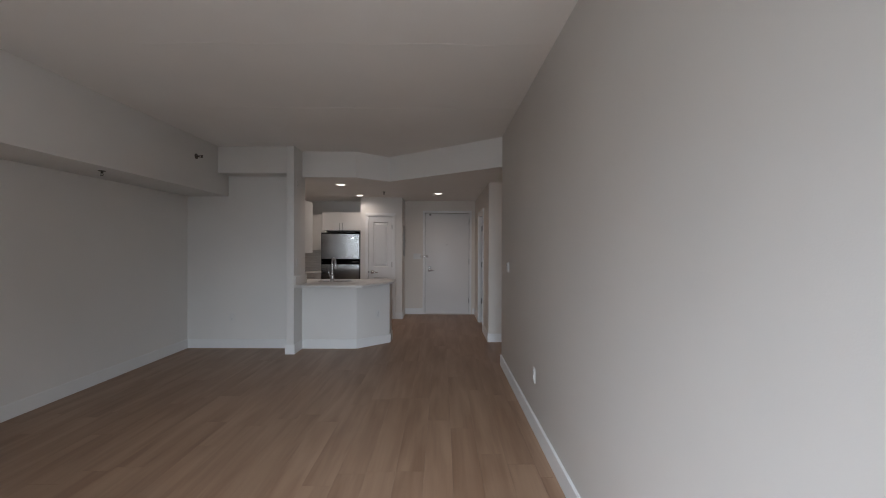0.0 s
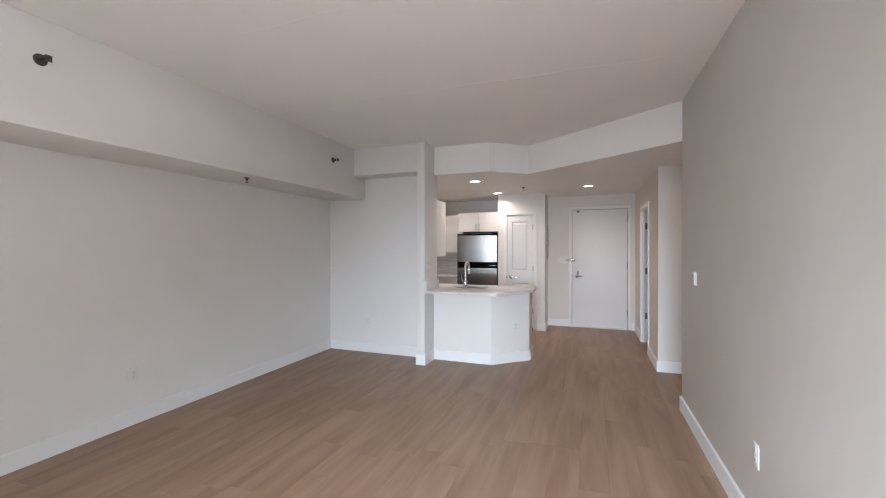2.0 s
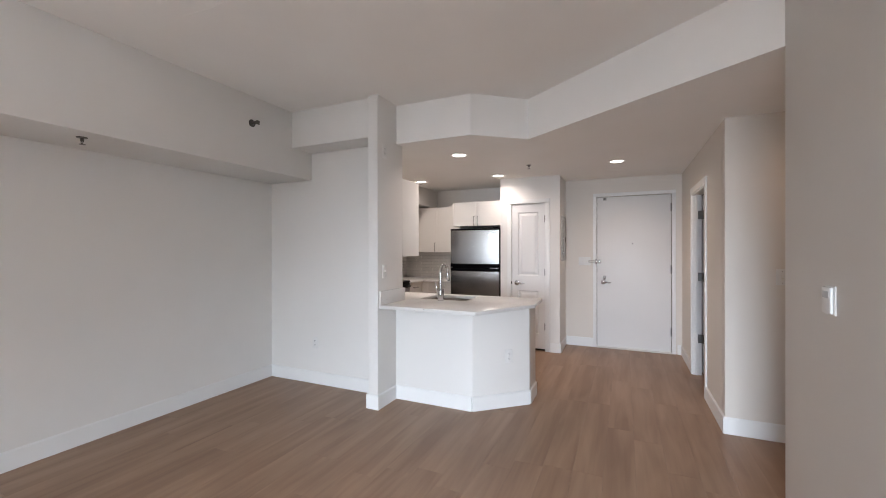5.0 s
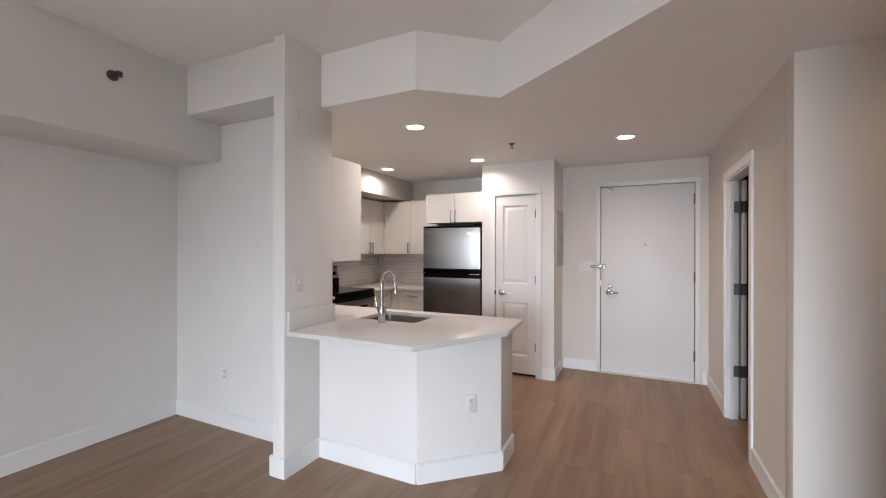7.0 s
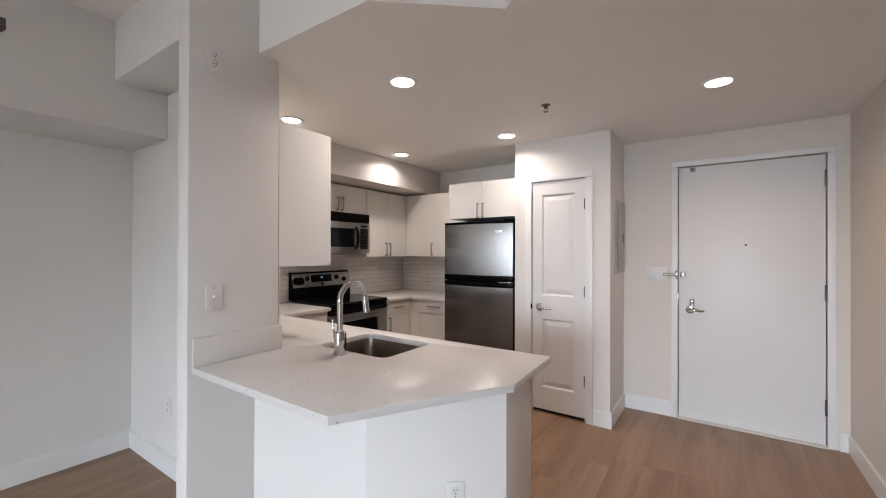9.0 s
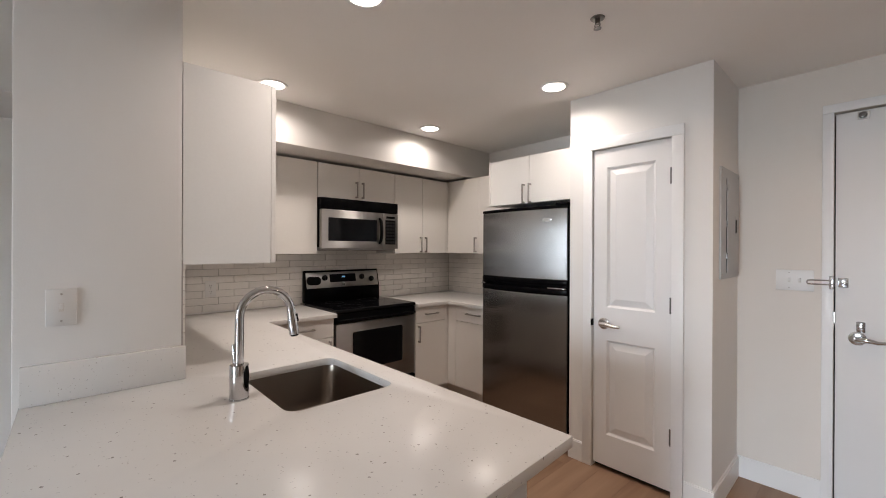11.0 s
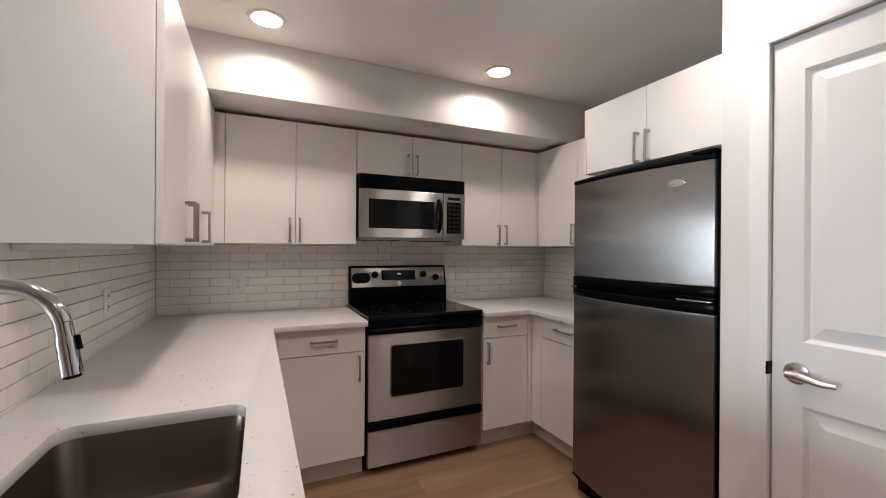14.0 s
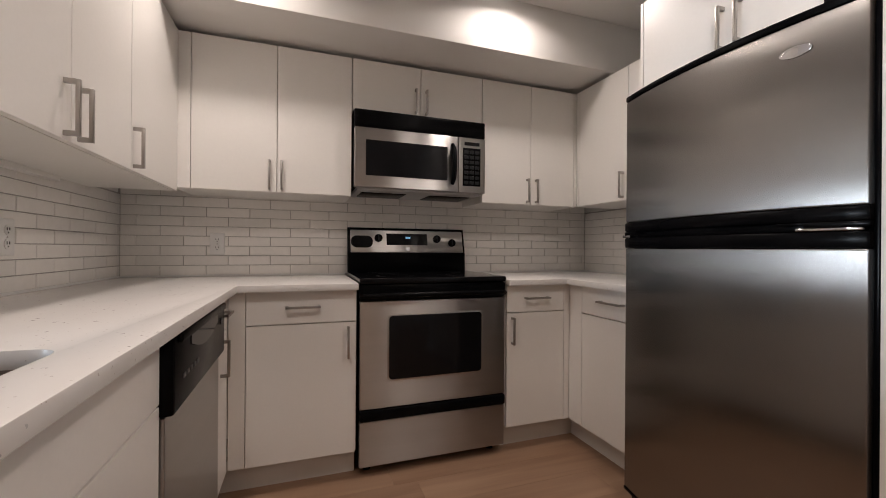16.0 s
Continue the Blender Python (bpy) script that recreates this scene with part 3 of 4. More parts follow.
# ---- kitchen cabinets: width along x, front facing -y at y = 0 ----
def pull(parent, x, y, z, length, upright):
    """A square U-shaped bar pull on a front at that y."""
    h, t = length / 2, 0.005
    if upright:
        bm = box(x - t, x + t, y - 0.034, y - 0.024, z - h, z + h, 0.0012)
        for s in (-1, 1):
            box(x - t, x + t, y - 0.026, y, z + s * (h - 0.012) - 0.006 * (1 - s) , z + s * (h - 0.012) + 0.006 * (1 + s), bm=bm)
    else:
        bm = box(x - h, x + h, y - 0.034, y - 0.024, z - t, z + t, 0.0012)
        for s in (-1, 1):
            box(x + s * (h - 0.012) - 0.006 * (1 - s), x + s * (h - 0.012) + 0.006 * (1 + s), y - 0.026, y, z - t, z + t, bm=bm)
    return part("handle", bm, NICKEL, parent, "square brushed nickel bar pull")


def front(parent, name, x0, x1, z0, z1, pulls=()):
    d = part(name, box(x0 + 0.0015, x1 - 0.0015, 0, 0.019, z0 + 0.0015, z1 - 0.0015, 0.0015), LAMINATE, parent)
    for x, z, length, upright in pulls:
        pull(d, x, 0, z, length, upright)
    return d


def cabinet(name, m, width, depth, z0, z1, fronts, label, category, group, kick=None, open_top=False):
    c = thing(name, m, label, category, group)
    if open_top:
        bm = box(0, 0.018, 0.021, depth, z0, z1)
        box(width - 0.018, width, 0.021, depth, z0, z1, bm=bm)
        box(0.018, width - 0.018, 0.021, depth, z0, z0 + 0.018, bm=bm)
    else:
        bm = box(0.0, width, 0.0205, depth, z0, z1, 0.001)
    part("body", bm, LAMINATE, c)
    for f in fronts:
        front(c, *f)
    if kick:
        part("kick_board", box(kick[0], kick[1], 0.075, 0.09, 0, z0), KICK, c, "recessed grey toe kick")
    return c


UF, UZ0, UZ1 = -2.918, 1.334, 2.068
UG, BG = "kitchen wall cabinets", "kitchen base cabinets"
PU = 0.145
HU = UZ0 + 0.085
# wall cabinets on the west wall (local x runs north)
cabinet("wall_cabinet", pose(UF, 5.948, 0, 0, 0, 90), 0.802, 0.315, UZ0, UZ1,
        [("filler", 0, 0.062, UZ0, UZ1), ("door", 0.062, 0.437, UZ0, UZ1, [(0.402, HU, PU, True)]), ("door", 0.437, 0.802, UZ0, UZ1, [(0.459, HU, PU, True)])],
        "off-white slab-front wall cabinet with two doors and bar pulls", "cabinet", UG)
cabinet("wall_cabinet", pose(UF, 6.752, 0, 0, 0, 90), 0.752, 0.315, 1.79, UZ1,
        [("door", 0, 0.376, 1.79, UZ1, [(0.345, 1.875, 0.135, True)]), ("door", 0.376, 0.752, 1.79, UZ1, [(0.406, 1.875, 0.135, True)])],
        "short off-white wall cabinet above the microwave", "cabinet", UG)
cabinet("wall_cabinet", pose(UF, 7.506, 0, 0, 0, 90), 0.670, 0.315, UZ0, UZ1,
        [("door", 0, 0.331, UZ0, UZ1, [(0.303, HU, PU, True)]), ("door", 0.331, 0.648, UZ0, UZ1, [(0.366, HU, PU, True)]), ("filler", 0.648, 0.6715, UZ0, UZ1)],
        "off-white slab-front wall cabinet in the corner over the counter", "cabinet", UG)
# on the divider wall (local x runs west)
cabinet("wall_cabinet", pose(COLX1 - 0.002, 5.958, 0, 0, 0, 180), 1.27, 0.338, UZ0 - 0.016, UZ1,
        [("door", 0.0, 0.372, UZ0 - 0.016, UZ1, [(0.338, HU - 0.020, 0.14, True)]), ("door", 0.372, 0.744, UZ0 - 0.016, UZ1, [(0.404, HU - 0.020, 0.14, True)]), ("door", 0.744, 1.27, UZ0 - 0.016, UZ1, [(0.762, HU - 0.020, 0.14, True)])],
        "off-white wall cabinet with three slab doors above the sink counter", "cabinet", UG)
rail = part("hanging_rail", box(0.06, 0.98, 0.298, 0.326, UZ0 - 0.034, UZ0 - 0.0165, 0.002), LAMINATE, scene.objects["wall_cabinet.003"], "narrow pale rail under the cabinet back")
# on the north wall
cabinet("wall_cabinet", pose(UF + 0.0005, 8.176, 0), 0.842, 0.322, UZ0, UZ1,
        [("filler", 0.0, 0.022, UZ0, UZ1), ("door", 0.022, 0.435, UZ0, UZ1, [(0.402, HU, PU, True)]), ("door", 0.435, 0.842, UZ0, UZ1)],
        "off-white wall cabinet beside the refrigerator", "cabinet", UG)
cabinet("refrigerator_cabinet", pose(-2.068, 7.835, 0), 0.768, 0.66, 1.728, 2.085,
        [("filler", 0, 0.018, 1.728, 2.085), ("door", 0.018, 0.395, 1.728, 2.085, [(0.352, 1.80, 0.145, True)]), ("door", 0.395, 0.768, 1.728, 2.085, [(0.41, 1.80, 0.145, True)])],
        "off-white two-door cabinet over the refrigerator", "cabinet", UG)

# base cabinets
BX, BZ0, BZ1 = -2.622, 0.125, 0.870
cabinet("base_cabinet", pose(BX, 6.236, 0, 0, 0, 90), 0.510, 0.60, BZ0, BZ1,
        [("filler", -0.0185, 0.048, BZ0, BZ1), ("drawer", 0.048, 0.506, 0.726, BZ1, [(0.277, 0.80, PU, False)]), ("door", 0.048, 0.506, BZ0, 0.724, [(0.470, 0.632, 0.142, True)])],
        "off-white base cabinet with a drawer over a door", "cabinet", BG, (-0.095, 0.51))
cabinet("base_cabinet", pose(BX, 7.516, 0, 0, 0, 90), 0.975, 0.60, BZ0, BZ1,
        [("drawer", 0.002, 0.355, 0.726, BZ1, [(0.178, 0.80, PU, False)]), ("door", 0.002, 0.355, BZ0, 0.724, [(0.032, 0.632, 0.142, True)])],
        "off-white corner base cabinet with a drawer over a door", "cabinet", BG, (0, 0.464))
part("filler", box(0.356, 0.389, 0.0, 0.0195, BZ0, BZ1), LAMINATE, scene.objects["base_cabinet.001"])
cabinet("base_cabinet", pose(BX + 0.0, 7.905, 0), 0.55, 0.59, BZ0, BZ1,
        [("filler", 0.0, 0.108, BZ0, BZ1), ("drawer", 0.108, 0.55, 0.726, BZ1, [(0.33, 0.803, 0.16, False)]), ("door", 0.108, 0.55, BZ0, 0.724, [(0.51, 0.632, 0.142, True)])],
        "off-white base cabinet next to the refrigerator", "cabinet", BG, (-0.0745, 0.55))
PF = 6.216
cabinet("base_cabinet", pose(-2.402, PF, 0, 0, 0, 180), 0.198, 0.58, BZ0, BZ1,
        [("filler", 0.196, 0.222, BZ0, BZ1), ("drawer", 0.0, 0.196, 0.726, BZ1, [(0.10, 0.80, 0.11, False)]), ("door", 0.0, 0.196, BZ0, 0.724, [(0.075, 0.632, 0.142, True)])],
        "narrow off-white base cabinet in the corner beside the dishwasher", "cabinet", BG, (0, 0.294))
cabinet("sink_cabinet", pose(-0.95, PF, 0, 0, 0, 180), 0.838, 0.58, BZ0, BZ1,
        [("false_front", 0.0, 0.838, 0.712, BZ1), ("door", 0.0, 0.419, BZ0, 0.71, [(0.386, 0.61, 0.142, True)]), ("door", 0.419, 0.838, BZ0, 0.71, [(0.452, 0.61, 0.142, True)])],
        "off-white sink base cabinet with a plain top rail", "cabinet", BG, (0, 0.838), True)
cabinet("base_cabinet", pose(-0.568, PF - 0.05, 0, 0, 0, 180), 0.378, 0.30, BZ0, BZ1, [("panel", 0.0, 0.378, BZ0, BZ1)],
        "off-white end panel of the peninsula", "cabinet", BG, (0, 0.378))

# ---- worktops ----
TOP = 0.901


SX0, SX1, SY0, SY1 = -1.540, -1.062, 5.783, 6.164
worktop = thing("worktop", pose(-1.6, 5.9, TOP - 0.03), "white speckled quartz peninsula worktop with a sink cut-out", "worktop")
slab = [(COLX1 + 0.001, 5.205), (-0.755, 5.202), (-0.445, 5.752), (-0.412, 5.792), (-0.436, 6.268), (-2.582, 6.256), (-2.582, 6.748), (WEST + 0.011, 6.748), (WEST + 0.011, TILED + 0.011), (COLX1 + 0.001, TILED + 0.011)]
off = Matrix.Translation((1.6, -5.9, -(TOP - 0.03)))
bm = prism(slab, TOP - 0.03, TOP, 0.002, rounded(SX0, SX1, SY0, SY1, 0.045))
bm.transform(off)
part("slab", bm, QUARTZ, worktop)
bm = box(COLX1 + 0.001, COLX1 + 0.021, 5.207, TILED + 0.010, TOP + 0.0005, TOP + 0.121, 0.002)
bm.transform(off)
part("upstand", bm, QUARTZ, worktop, "low quartz upstand against the wall end")
corner_top = thing("worktop", pose(-2.9, 8.0, TOP - 0.03), "white speckled quartz worktop in the corner between range and refrigerator", "worktop")
bm = prism([(WEST + 0.011, 7.514), (-2.582, 7.514), (-2.582, 7.862), (-2.075, 7.862), (-2.075, NORTH - 0.011), (WEST + 0.011, NORTH - 0.011)], TOP - 0.03, TOP, 0.002)
bm.transform(Matrix.Translation((2.9, -8.0, -(TOP - 0.03))))
part("slab", bm, QUARTZ, corner_top)

# ---- sink and tap ----
sink = thing("kitchen_sink", pose((SX0 + SX1) / 2, (SY0 + SY1) / 2, 0.70), "brushed stainless steel undermount sink basin, empty and dry", "sink")
cx, cy = (SX0 + SX1) / 2, (SY0 + SY1) / 2
bm = bmesh.new()
rings = []
for inset, z, r in ((-0.016, 0.1775, 0.05), (-0.004, 0.1775, 0.047), (-0.002, 0.17, 0.047), (0.006, 0.04, 0.05), (0.016, 0.012, 0.055), (0.045, 0.002, 0.05)):
    rings.append([bm.verts.new((x - cx, y - cy, z)) for x, y in rounded(SX0 + inset, SX1 - inset, SY0 + inset, SY1 - inset, r, 8)])
for a, c in zip(rings, rings[1:]):
    for k in range(len(a)):
        bm.faces.new((a[k], a[(k + 1) % len(a)], c[(k + 1) % len(a)], c[k]))
mid = bm.verts.new((0, 0, 0.0))
for k in range(len(rings[-1])):
    bm.faces.new((rings[-1][k], rings[-1][(k + 1) % len(rings[-1])], mid))
basin = part("basin", bm, SINK_STEEL, sink)
sol = basin.modifiers.new("thick", "SOLIDIFY")
sol.thickness, sol.offset = 0.0015, 1.0
drain = part("drain", cylinder((0, -0.02, 0.004), 0.042, 0.006, "z", 28, bevel=0.002), CHROME, sink)
part("strainer", cylinder((0, -0.02, 0.0075), 0.03, 0.003, "z", 24), DARK, drain)

tap = thing("kitchen_tap", pose(-1.284, 5.712, TOP), "polished chrome gooseneck pull-down kitchen tap", "tap")
part("base", cylinder((0, 0, 0.055), 0.0285, 0.11, "z", 32, bevel=0.003), CHROME, tap)
part("base_ring", cylinder((0, 0, 0.002), 0.0300, 0.004, "z", 32), CHROME, tap)
neck = [(0, 0, 0.10), (0, 0, 0.16), (0, 0, 0.24)]
R = 0.083
neck += [(0, R - R * math.cos(radians(a)), 0.258 + R * math.sin(radians(a))) for a in range(0, 169, 12)]
end = Vector(neck[-1])
part("neck", tube(neck, [0.0137] * len(neck), 24), CHROME, tap)
tip = Vector((0, 0.178, 0.182))
head = part("spray_head", tube([end, end.lerp(tip, 0.3), end.lerp(tip, 0.35), tip], [0.0138, 0.0145, 0.0160, 0.0168], 24), CHROME, tap)
part("nozzle", tube([tip, tip + (tip - end).normalized() * 0.006], 0.0135, 20), BLACK, head)
way = (tip - end).normalized()
knob_at = end.lerp(tip, 0.42) + Vector((0, -way.z, way.y)) * 0.0155
part("spray_button", tube([knob_at - way * 0.013, knob_at + way * 0.013], [0.0055, 0.0065], 12), BLACK, head, "black spray button")
side = part("side_valve", tube([(0, 0, 0.085), (-0.034, 0.0, 0.085)], 0.014, 20), CHROME, tap)
part("side_lever", tube([(-0.033, 0, 0.085), (-0.042, 0, 0.10), (-0.050, -0.004, 0.165)], [0.010, 0.007, 0.005], 14), CHROME, side)
bm = cylinder((0, 0, 0), 0.011, 0.005, "x", 24)
bm.transform(Matrix.Translation((0.0226, 0.0143, 0.072)) @ Matrix.Rotation(radians(32), 4, "Z") @ Matrix.Diagonal((1, 1, 3.2, 1)))
part("sensor_window", bm, BLACK, tap, "dark oval sensor window")

# ---- dishwasher ----
dw = thing("dishwasher", pose(-1.792, 6.228, 0, 0, 0, 180), "stainless dishwasher with a black control panel under the worktop", "dishwasher")
part("tub", box(0.006, 0.60, 0.04, 0.58, 0.10, 0.868), BLACK, dw)
part("door", box(0.002, 0.604, 0.004, 0.04, 0.115, 0.678, 0.004), STEEL, dw, "brushed stainless door panel")
panel = part("control_panel", box(0.0, 0.606, -0.014, 0.04, 0.680, 0.864, 0.008), BLACK, dw, "black plastic control panel")
part("grip_lip", box(0.03, 0.576, -0.024, -0.012, 0.838, 0.862, 0.006), BLACK, panel)
recess = prism([(0.14 + 0.33 * k / 12, 0.812 - 0.030 * math.sin(math.pi * k / 12)) for k in range(13)] + [(0.47, 0.836), (0.14, 0.836)], 0.0, 0.003)
recess.transform(Matrix.Translation((0, -0.0135, 0)) @ Matrix.Rotation(radians(90), 4, "X"))
part("handle_recess", recess, BLACK_GLASS, panel, "dark curved finger recess")
for k in range(5):
    part("button", box(0.07 + 0.032 * k, 0.092 + 0.032 * k, -0.0165, -0.0135, 0.745, 0.757, 0.002), DIM, panel)
part("badge", cylinder((0.545, -0.0145, 0.80), 0.012, 0.003, "y", 20), DIM, panel)
part("toe_panel", box(0.01, 0.596, 0.07, 0.085, 0, 0.112), BLACK, dw)

# ---- range: width along x, front facing -y at y = 0 ----
RW = 0.752
rng = thing("electric_range", pose(-2.618, 6.755, 0, 0, 0, 90), "stainless electric range with black ceramic glass top", "range")
part("body", box(0.004, RW - 0.004, 0.03, 0.60, 0.045, 0.895), BLACK, rng)
for fx in (0.05, RW - 0.05):
    for fy in (0.08, 0.54):
        part("foot", cylinder((fx, fy, 0.022), 0.018, 0.045, "z", 14), BLACK, rng)
top = part("cooktop", box(0.0, RW, -0.012, 0.545, 0.893, 0.920, 0.008), BLACK_GLASS, rng, "black ceramic glass cooktop")
for bxp, byp, r in ((0.20, 0.14, 0.095), (0.55, 0.14, 0.075), (0.20, 0.40, 0.075), (0.55, 0.40, 0.095)):
    ring = bmesh.new()
    bmesh.ops.create_circle(ring, segments=40, radius=r, matrix=Matrix.Translation((bxp, byp, 0.9206)))
    outer = ring.edges[:]
    ext = bmesh.ops.extrude_edge_only(ring, edges=outer)
    bmesh.ops.scale(ring, vec=(0.975, 0.975, 1), space=Matrix.Translation((-bxp, -byp, 0)), verts=[v for v in ext["geom"] if isinstance(v, bmesh.types.BMVert)])
    part("burner_ring", ring, KEYPRINT, top)
part("front_rail", box(0.001, RW - 0.001, -0.006, 0.05, 0.815, 0.892, 0.012), BLACK, rng, "black vented front rail")
door = part("oven_door", box(0.003, RW - 0.003, -0.004, 0.035, 0.312, 0.812, 0.006), STEEL, rng, "brushed stainless oven door")
part("window_trim", rounded_plate(0.132, 0.620, 0.436, 0.749, 0.022, -0.0065, 0.0, 0.001), NICKEL, door)
part("oven_window", rounded_plate(0.139, 0.613, 0.443, 0.742, 0.018, -0.0085, -0.002, 0.001), BLACK_GLASS, door, "black oven window")
handle = part("door_handle", tube([(0.006, -0.004, 0.835), (0.03, -0.026, 0.840), (0.10, -0.032, 0.842), (RW / 2, -0.033, 0.842), (RW - 0.10, -0.032, 0.842), (RW - 0.03, -0.026, 0.840), (RW - 0.006, -0.004, 0.835)], 0.012, 16), BLACK, door, "wide black door handle")
drw = part("drawer", box(0.004, RW - 0.004, -0.002, 0.035, 0.045, 0.256, 0.006), STEEL, rng, "brushed stainless storage drawer")
part("drawer_grip", box(0.003, RW - 0.003, -0.014, 0.03, 0.258, 0.309, 0.010), BLACK, rng, "black drawer grip bar")
# backguard
bg = prism([(0.54, 0.915), (0.60, 0.915), (0.60, 1.185), (0.582, 1.185), (0.545, 1.03)], 0.004, RW - 0.004, 0.006)
bg.transform(Matrix(((0, 0, 1, 0), (1, 0, 0, 0), (0, 1, 0, 0), (0, 0, 0, 1))))
guardp = part("backguard", bg, BLACK, rng, "black backguard")
slope = Matrix.Translation((0, 0.5425, 1.035)) @ Matrix.Rotation(math.atan2(-0.037, 0.155), 4, "X")


def on_panel(name, bm, mat, parent, label=""):
    bm.transform(slope)
    return part(name, bm, mat, parent, label)


face = on_panel("control_face", box(0.02, RW - 0.02, -0.004, 0.004, 0.0, 0.138, 0.003), STEEL, guardp, "brushed stainless control face")
on_panel("display", box(0.235, 0.495, -0.006, 0.0, 0.045, 0.118, 0.002), BLACK_GLASS, face, "black clock display")
on_panel("clock_digits", box(0.355, 0.385, -0.0066, -0.0058, 0.086, 0.098), LED, face)
on_panel("keypad", rounded_plate(0.022, 0.152, 0.028, 0.102, 0.034, -0.0065, 0.0), BLACK, face)
on_panel("badge", cylinder((0.365, -0.005, 0.022), 0.014, 0.004, "y", 24), CHROME, face, "small oval badge")
for kx, kz in ((0.185, 0.086), (0.555, 0.084), (0.655, 0.060)):
    k = on_panel("knob", cylinder((kx, -0.013, kz), 0.024, 0.024, "y", 28, bevel=0.004), BLACK, face, "black knob")
    on_panel("pointer", box(kx - 0.003, kx + 0.003, -0.027, -0.024, kz - 0.018, kz + 0.018, 0.001), KEYPRINT, k)

# ---- microwave ----
mw = thing("microwave", pose(-2.862, 6.757, 1.378, 0, 0, 90), "over-the-range stainless microwave with a black vent grille", "microwave")
MW, MH = 0.742, 0.408
part("case", box(0, MW, 0.03, 0.37, 0.012, MH), BLACK, mw)
gr = part("vent_grille", box(0.0, MW, 0.0, 0.04, 0.315, MH, 0.006), BLACK, mw, "black vent grille")
for k in range(7):
    part("slat", box(0.012, MW - 0.012, -0.004, 0.004, 0.327 + 0.010 * k, 0.332 + 0.010 * k), BLACK, gr)
mdoor = part("door", box(0.0, 0.575, -0.004, 0.04, 0.0, 0.313, 0.006), STEEL, mw, "brushed stainless door")
part("door_window", box(0.058, 0.512, -0.007, 0.0, 0.062, 0.25, 0.004), BLACK_GLASS, mdoor, "dark door window")
part("door_handle", tube([(0.541, -0.004, 0.045), (0.541, -0.026, 0.07), (0.541, -0.036, 0.11), (0.541, -0.039, 0.155), (0.541, -0.036, 0.20), (0.541, -0.026, 0.24), (0.541, -0.004, 0.265)], [0.010, 0.013, 0.014, 0.014, 0.014, 0.013, 0.010], 16), BLACK, mdoor, "curved black handle")
cp = part("control_panel", box(0.578, MW, -0.004, 0.04, 0.0, 0.313, 0.005), STEEL, mw, "stainless control panel")
part("display", box(0.612, 0.705, -0.006, 0.0, 0.268, 0.288, 0.001), BLACK_GLASS, cp)
part("keypad", box(0.602, 0.712, -0.006, 0.0, 0.038, 0.255, 0.003), BLACK, cp)
for r in range(7):
    for c in range(3):
        part("key", box(0.609 + 0.034 * c, 0.637 + 0.034 * c, -0.0072, -0.0055, 0.048 + 0.029 * r, 0.066 + 0.029 * r, 0.001), KEYPRINT, cp)
part("underside", box(0.02, MW - 0.02, 0.02, 0.36, -0.012, 0.012, 0.006), GREY_PAINT, mw, "grey underside with lamp and filters")
for x0 in (0.05, 0.44):
    part("filter", box(x0, x0 + 0.25, 0.10, 0.30, -0.016, -0.011, 0.002), BLACK, mw)

# ---- refrigerator ----
fr = thing("refrigerator", pose(-2.062, 7.80, 0), "stainless top-freezer refrigerator with black sides and handles", "refrigerator")
FW = 0.762
part("body", box(0.006, FW - 0.004, 0.0, 0.66, 0.02, 1.682, 0.006), BLACK, fr, "black refrigerator body")
part("base_grille", box(0.03, FW - 0.03, -0.03, 0.01, 0.012, 0.085, 0.004), BLACK, fr)
for fx in (0.05, FW - 0.05):
    part("foot", cylinder((fx, 0.05, 0.01), 0.02, 0.02, "z", 14), BLACK, fr)


def bowed(z0, z1, x0, x1, y_edge, bow, back, bevel=0.006):
    """A door whose front bows outwards between its upright edges."""
    pts = [(x1, back), (x0, back)]
    n = 16
    pts += [(x0 + (x1 - x0) * k / n, y_edge - bow * (1 - (2 * k / n - 1) ** 2)) for k in range(n + 1)]
    return prism(pts, z0, z1, bevel)


freezer = part("freezer_door", bowed(1.170, 1.662, 0.0, FW - 0.013, -0.040, 0.042, -0.006), FRIDGE_STEEL, fr, "bowed brushed stainless freezer door")
lower = part("fridge_door", bowed(0.095, 1.066, 0.0, FW - 0.013, -0.040, 0.042, -0.006), FRIDGE_STEEL, fr, "bowed brushed stainless refrigerator door")
part("top_cap", bowed(1.663, 1.684, -0.002, FW - 0.009, -0.041, 0.043, -0.004, 0.004), BLACK, freezer)
part("handle_band", bowed(1.133, 1.169, -0.002, FW - 0.009, -0.044, 0.046, -0.004, 0.006), BLACK, freezer, "black grip band")


def band_piece(u0, u1, z0, z1, reach):
    """A stretch of the bowed grip band, from u0 to u1 of its width."""
    n = 8
    us = [u0 + (u1 - u0) * k / n for k in range(n + 1)]
    w0, w1 = -0.002, FW - 0.009
    pts = [(w0 + (w1 - w0) * u1, -0.004), (w0 + (w1 - w0) * u0, -0.004)]
    pts += [(w0 + (w1 - w0) * u, -0.044 + reach - 0.046 * (1 - (2 * u - 1) ** 2)) for u in us]
    return prism(pts, z0, z1, 0.003)


part("grip_end", band_piece(0.0, 0.10, 1.1185, 1.1325, 0.0), BLACK, freezer)
part("grip_end", band_piece(0.84, 1.0, 1.1185, 1.1325, 0.0), BLACK, freezer)
part("grip_slope", band_piece(0.76, 0.84, 1.125, 1.1328, 0.004), BLACK, freezer)
part("grip_recess", band_piece(0.10, 0.84, 1.110, 1.1325, 0.022), BLACK, freezer, "hollow finger grip")
part("hinge_bar", band_piece(0.82, 0.985, 1.1095, 1.1175, -0.002), CHROME, fr, "chrome middle hinge bar")
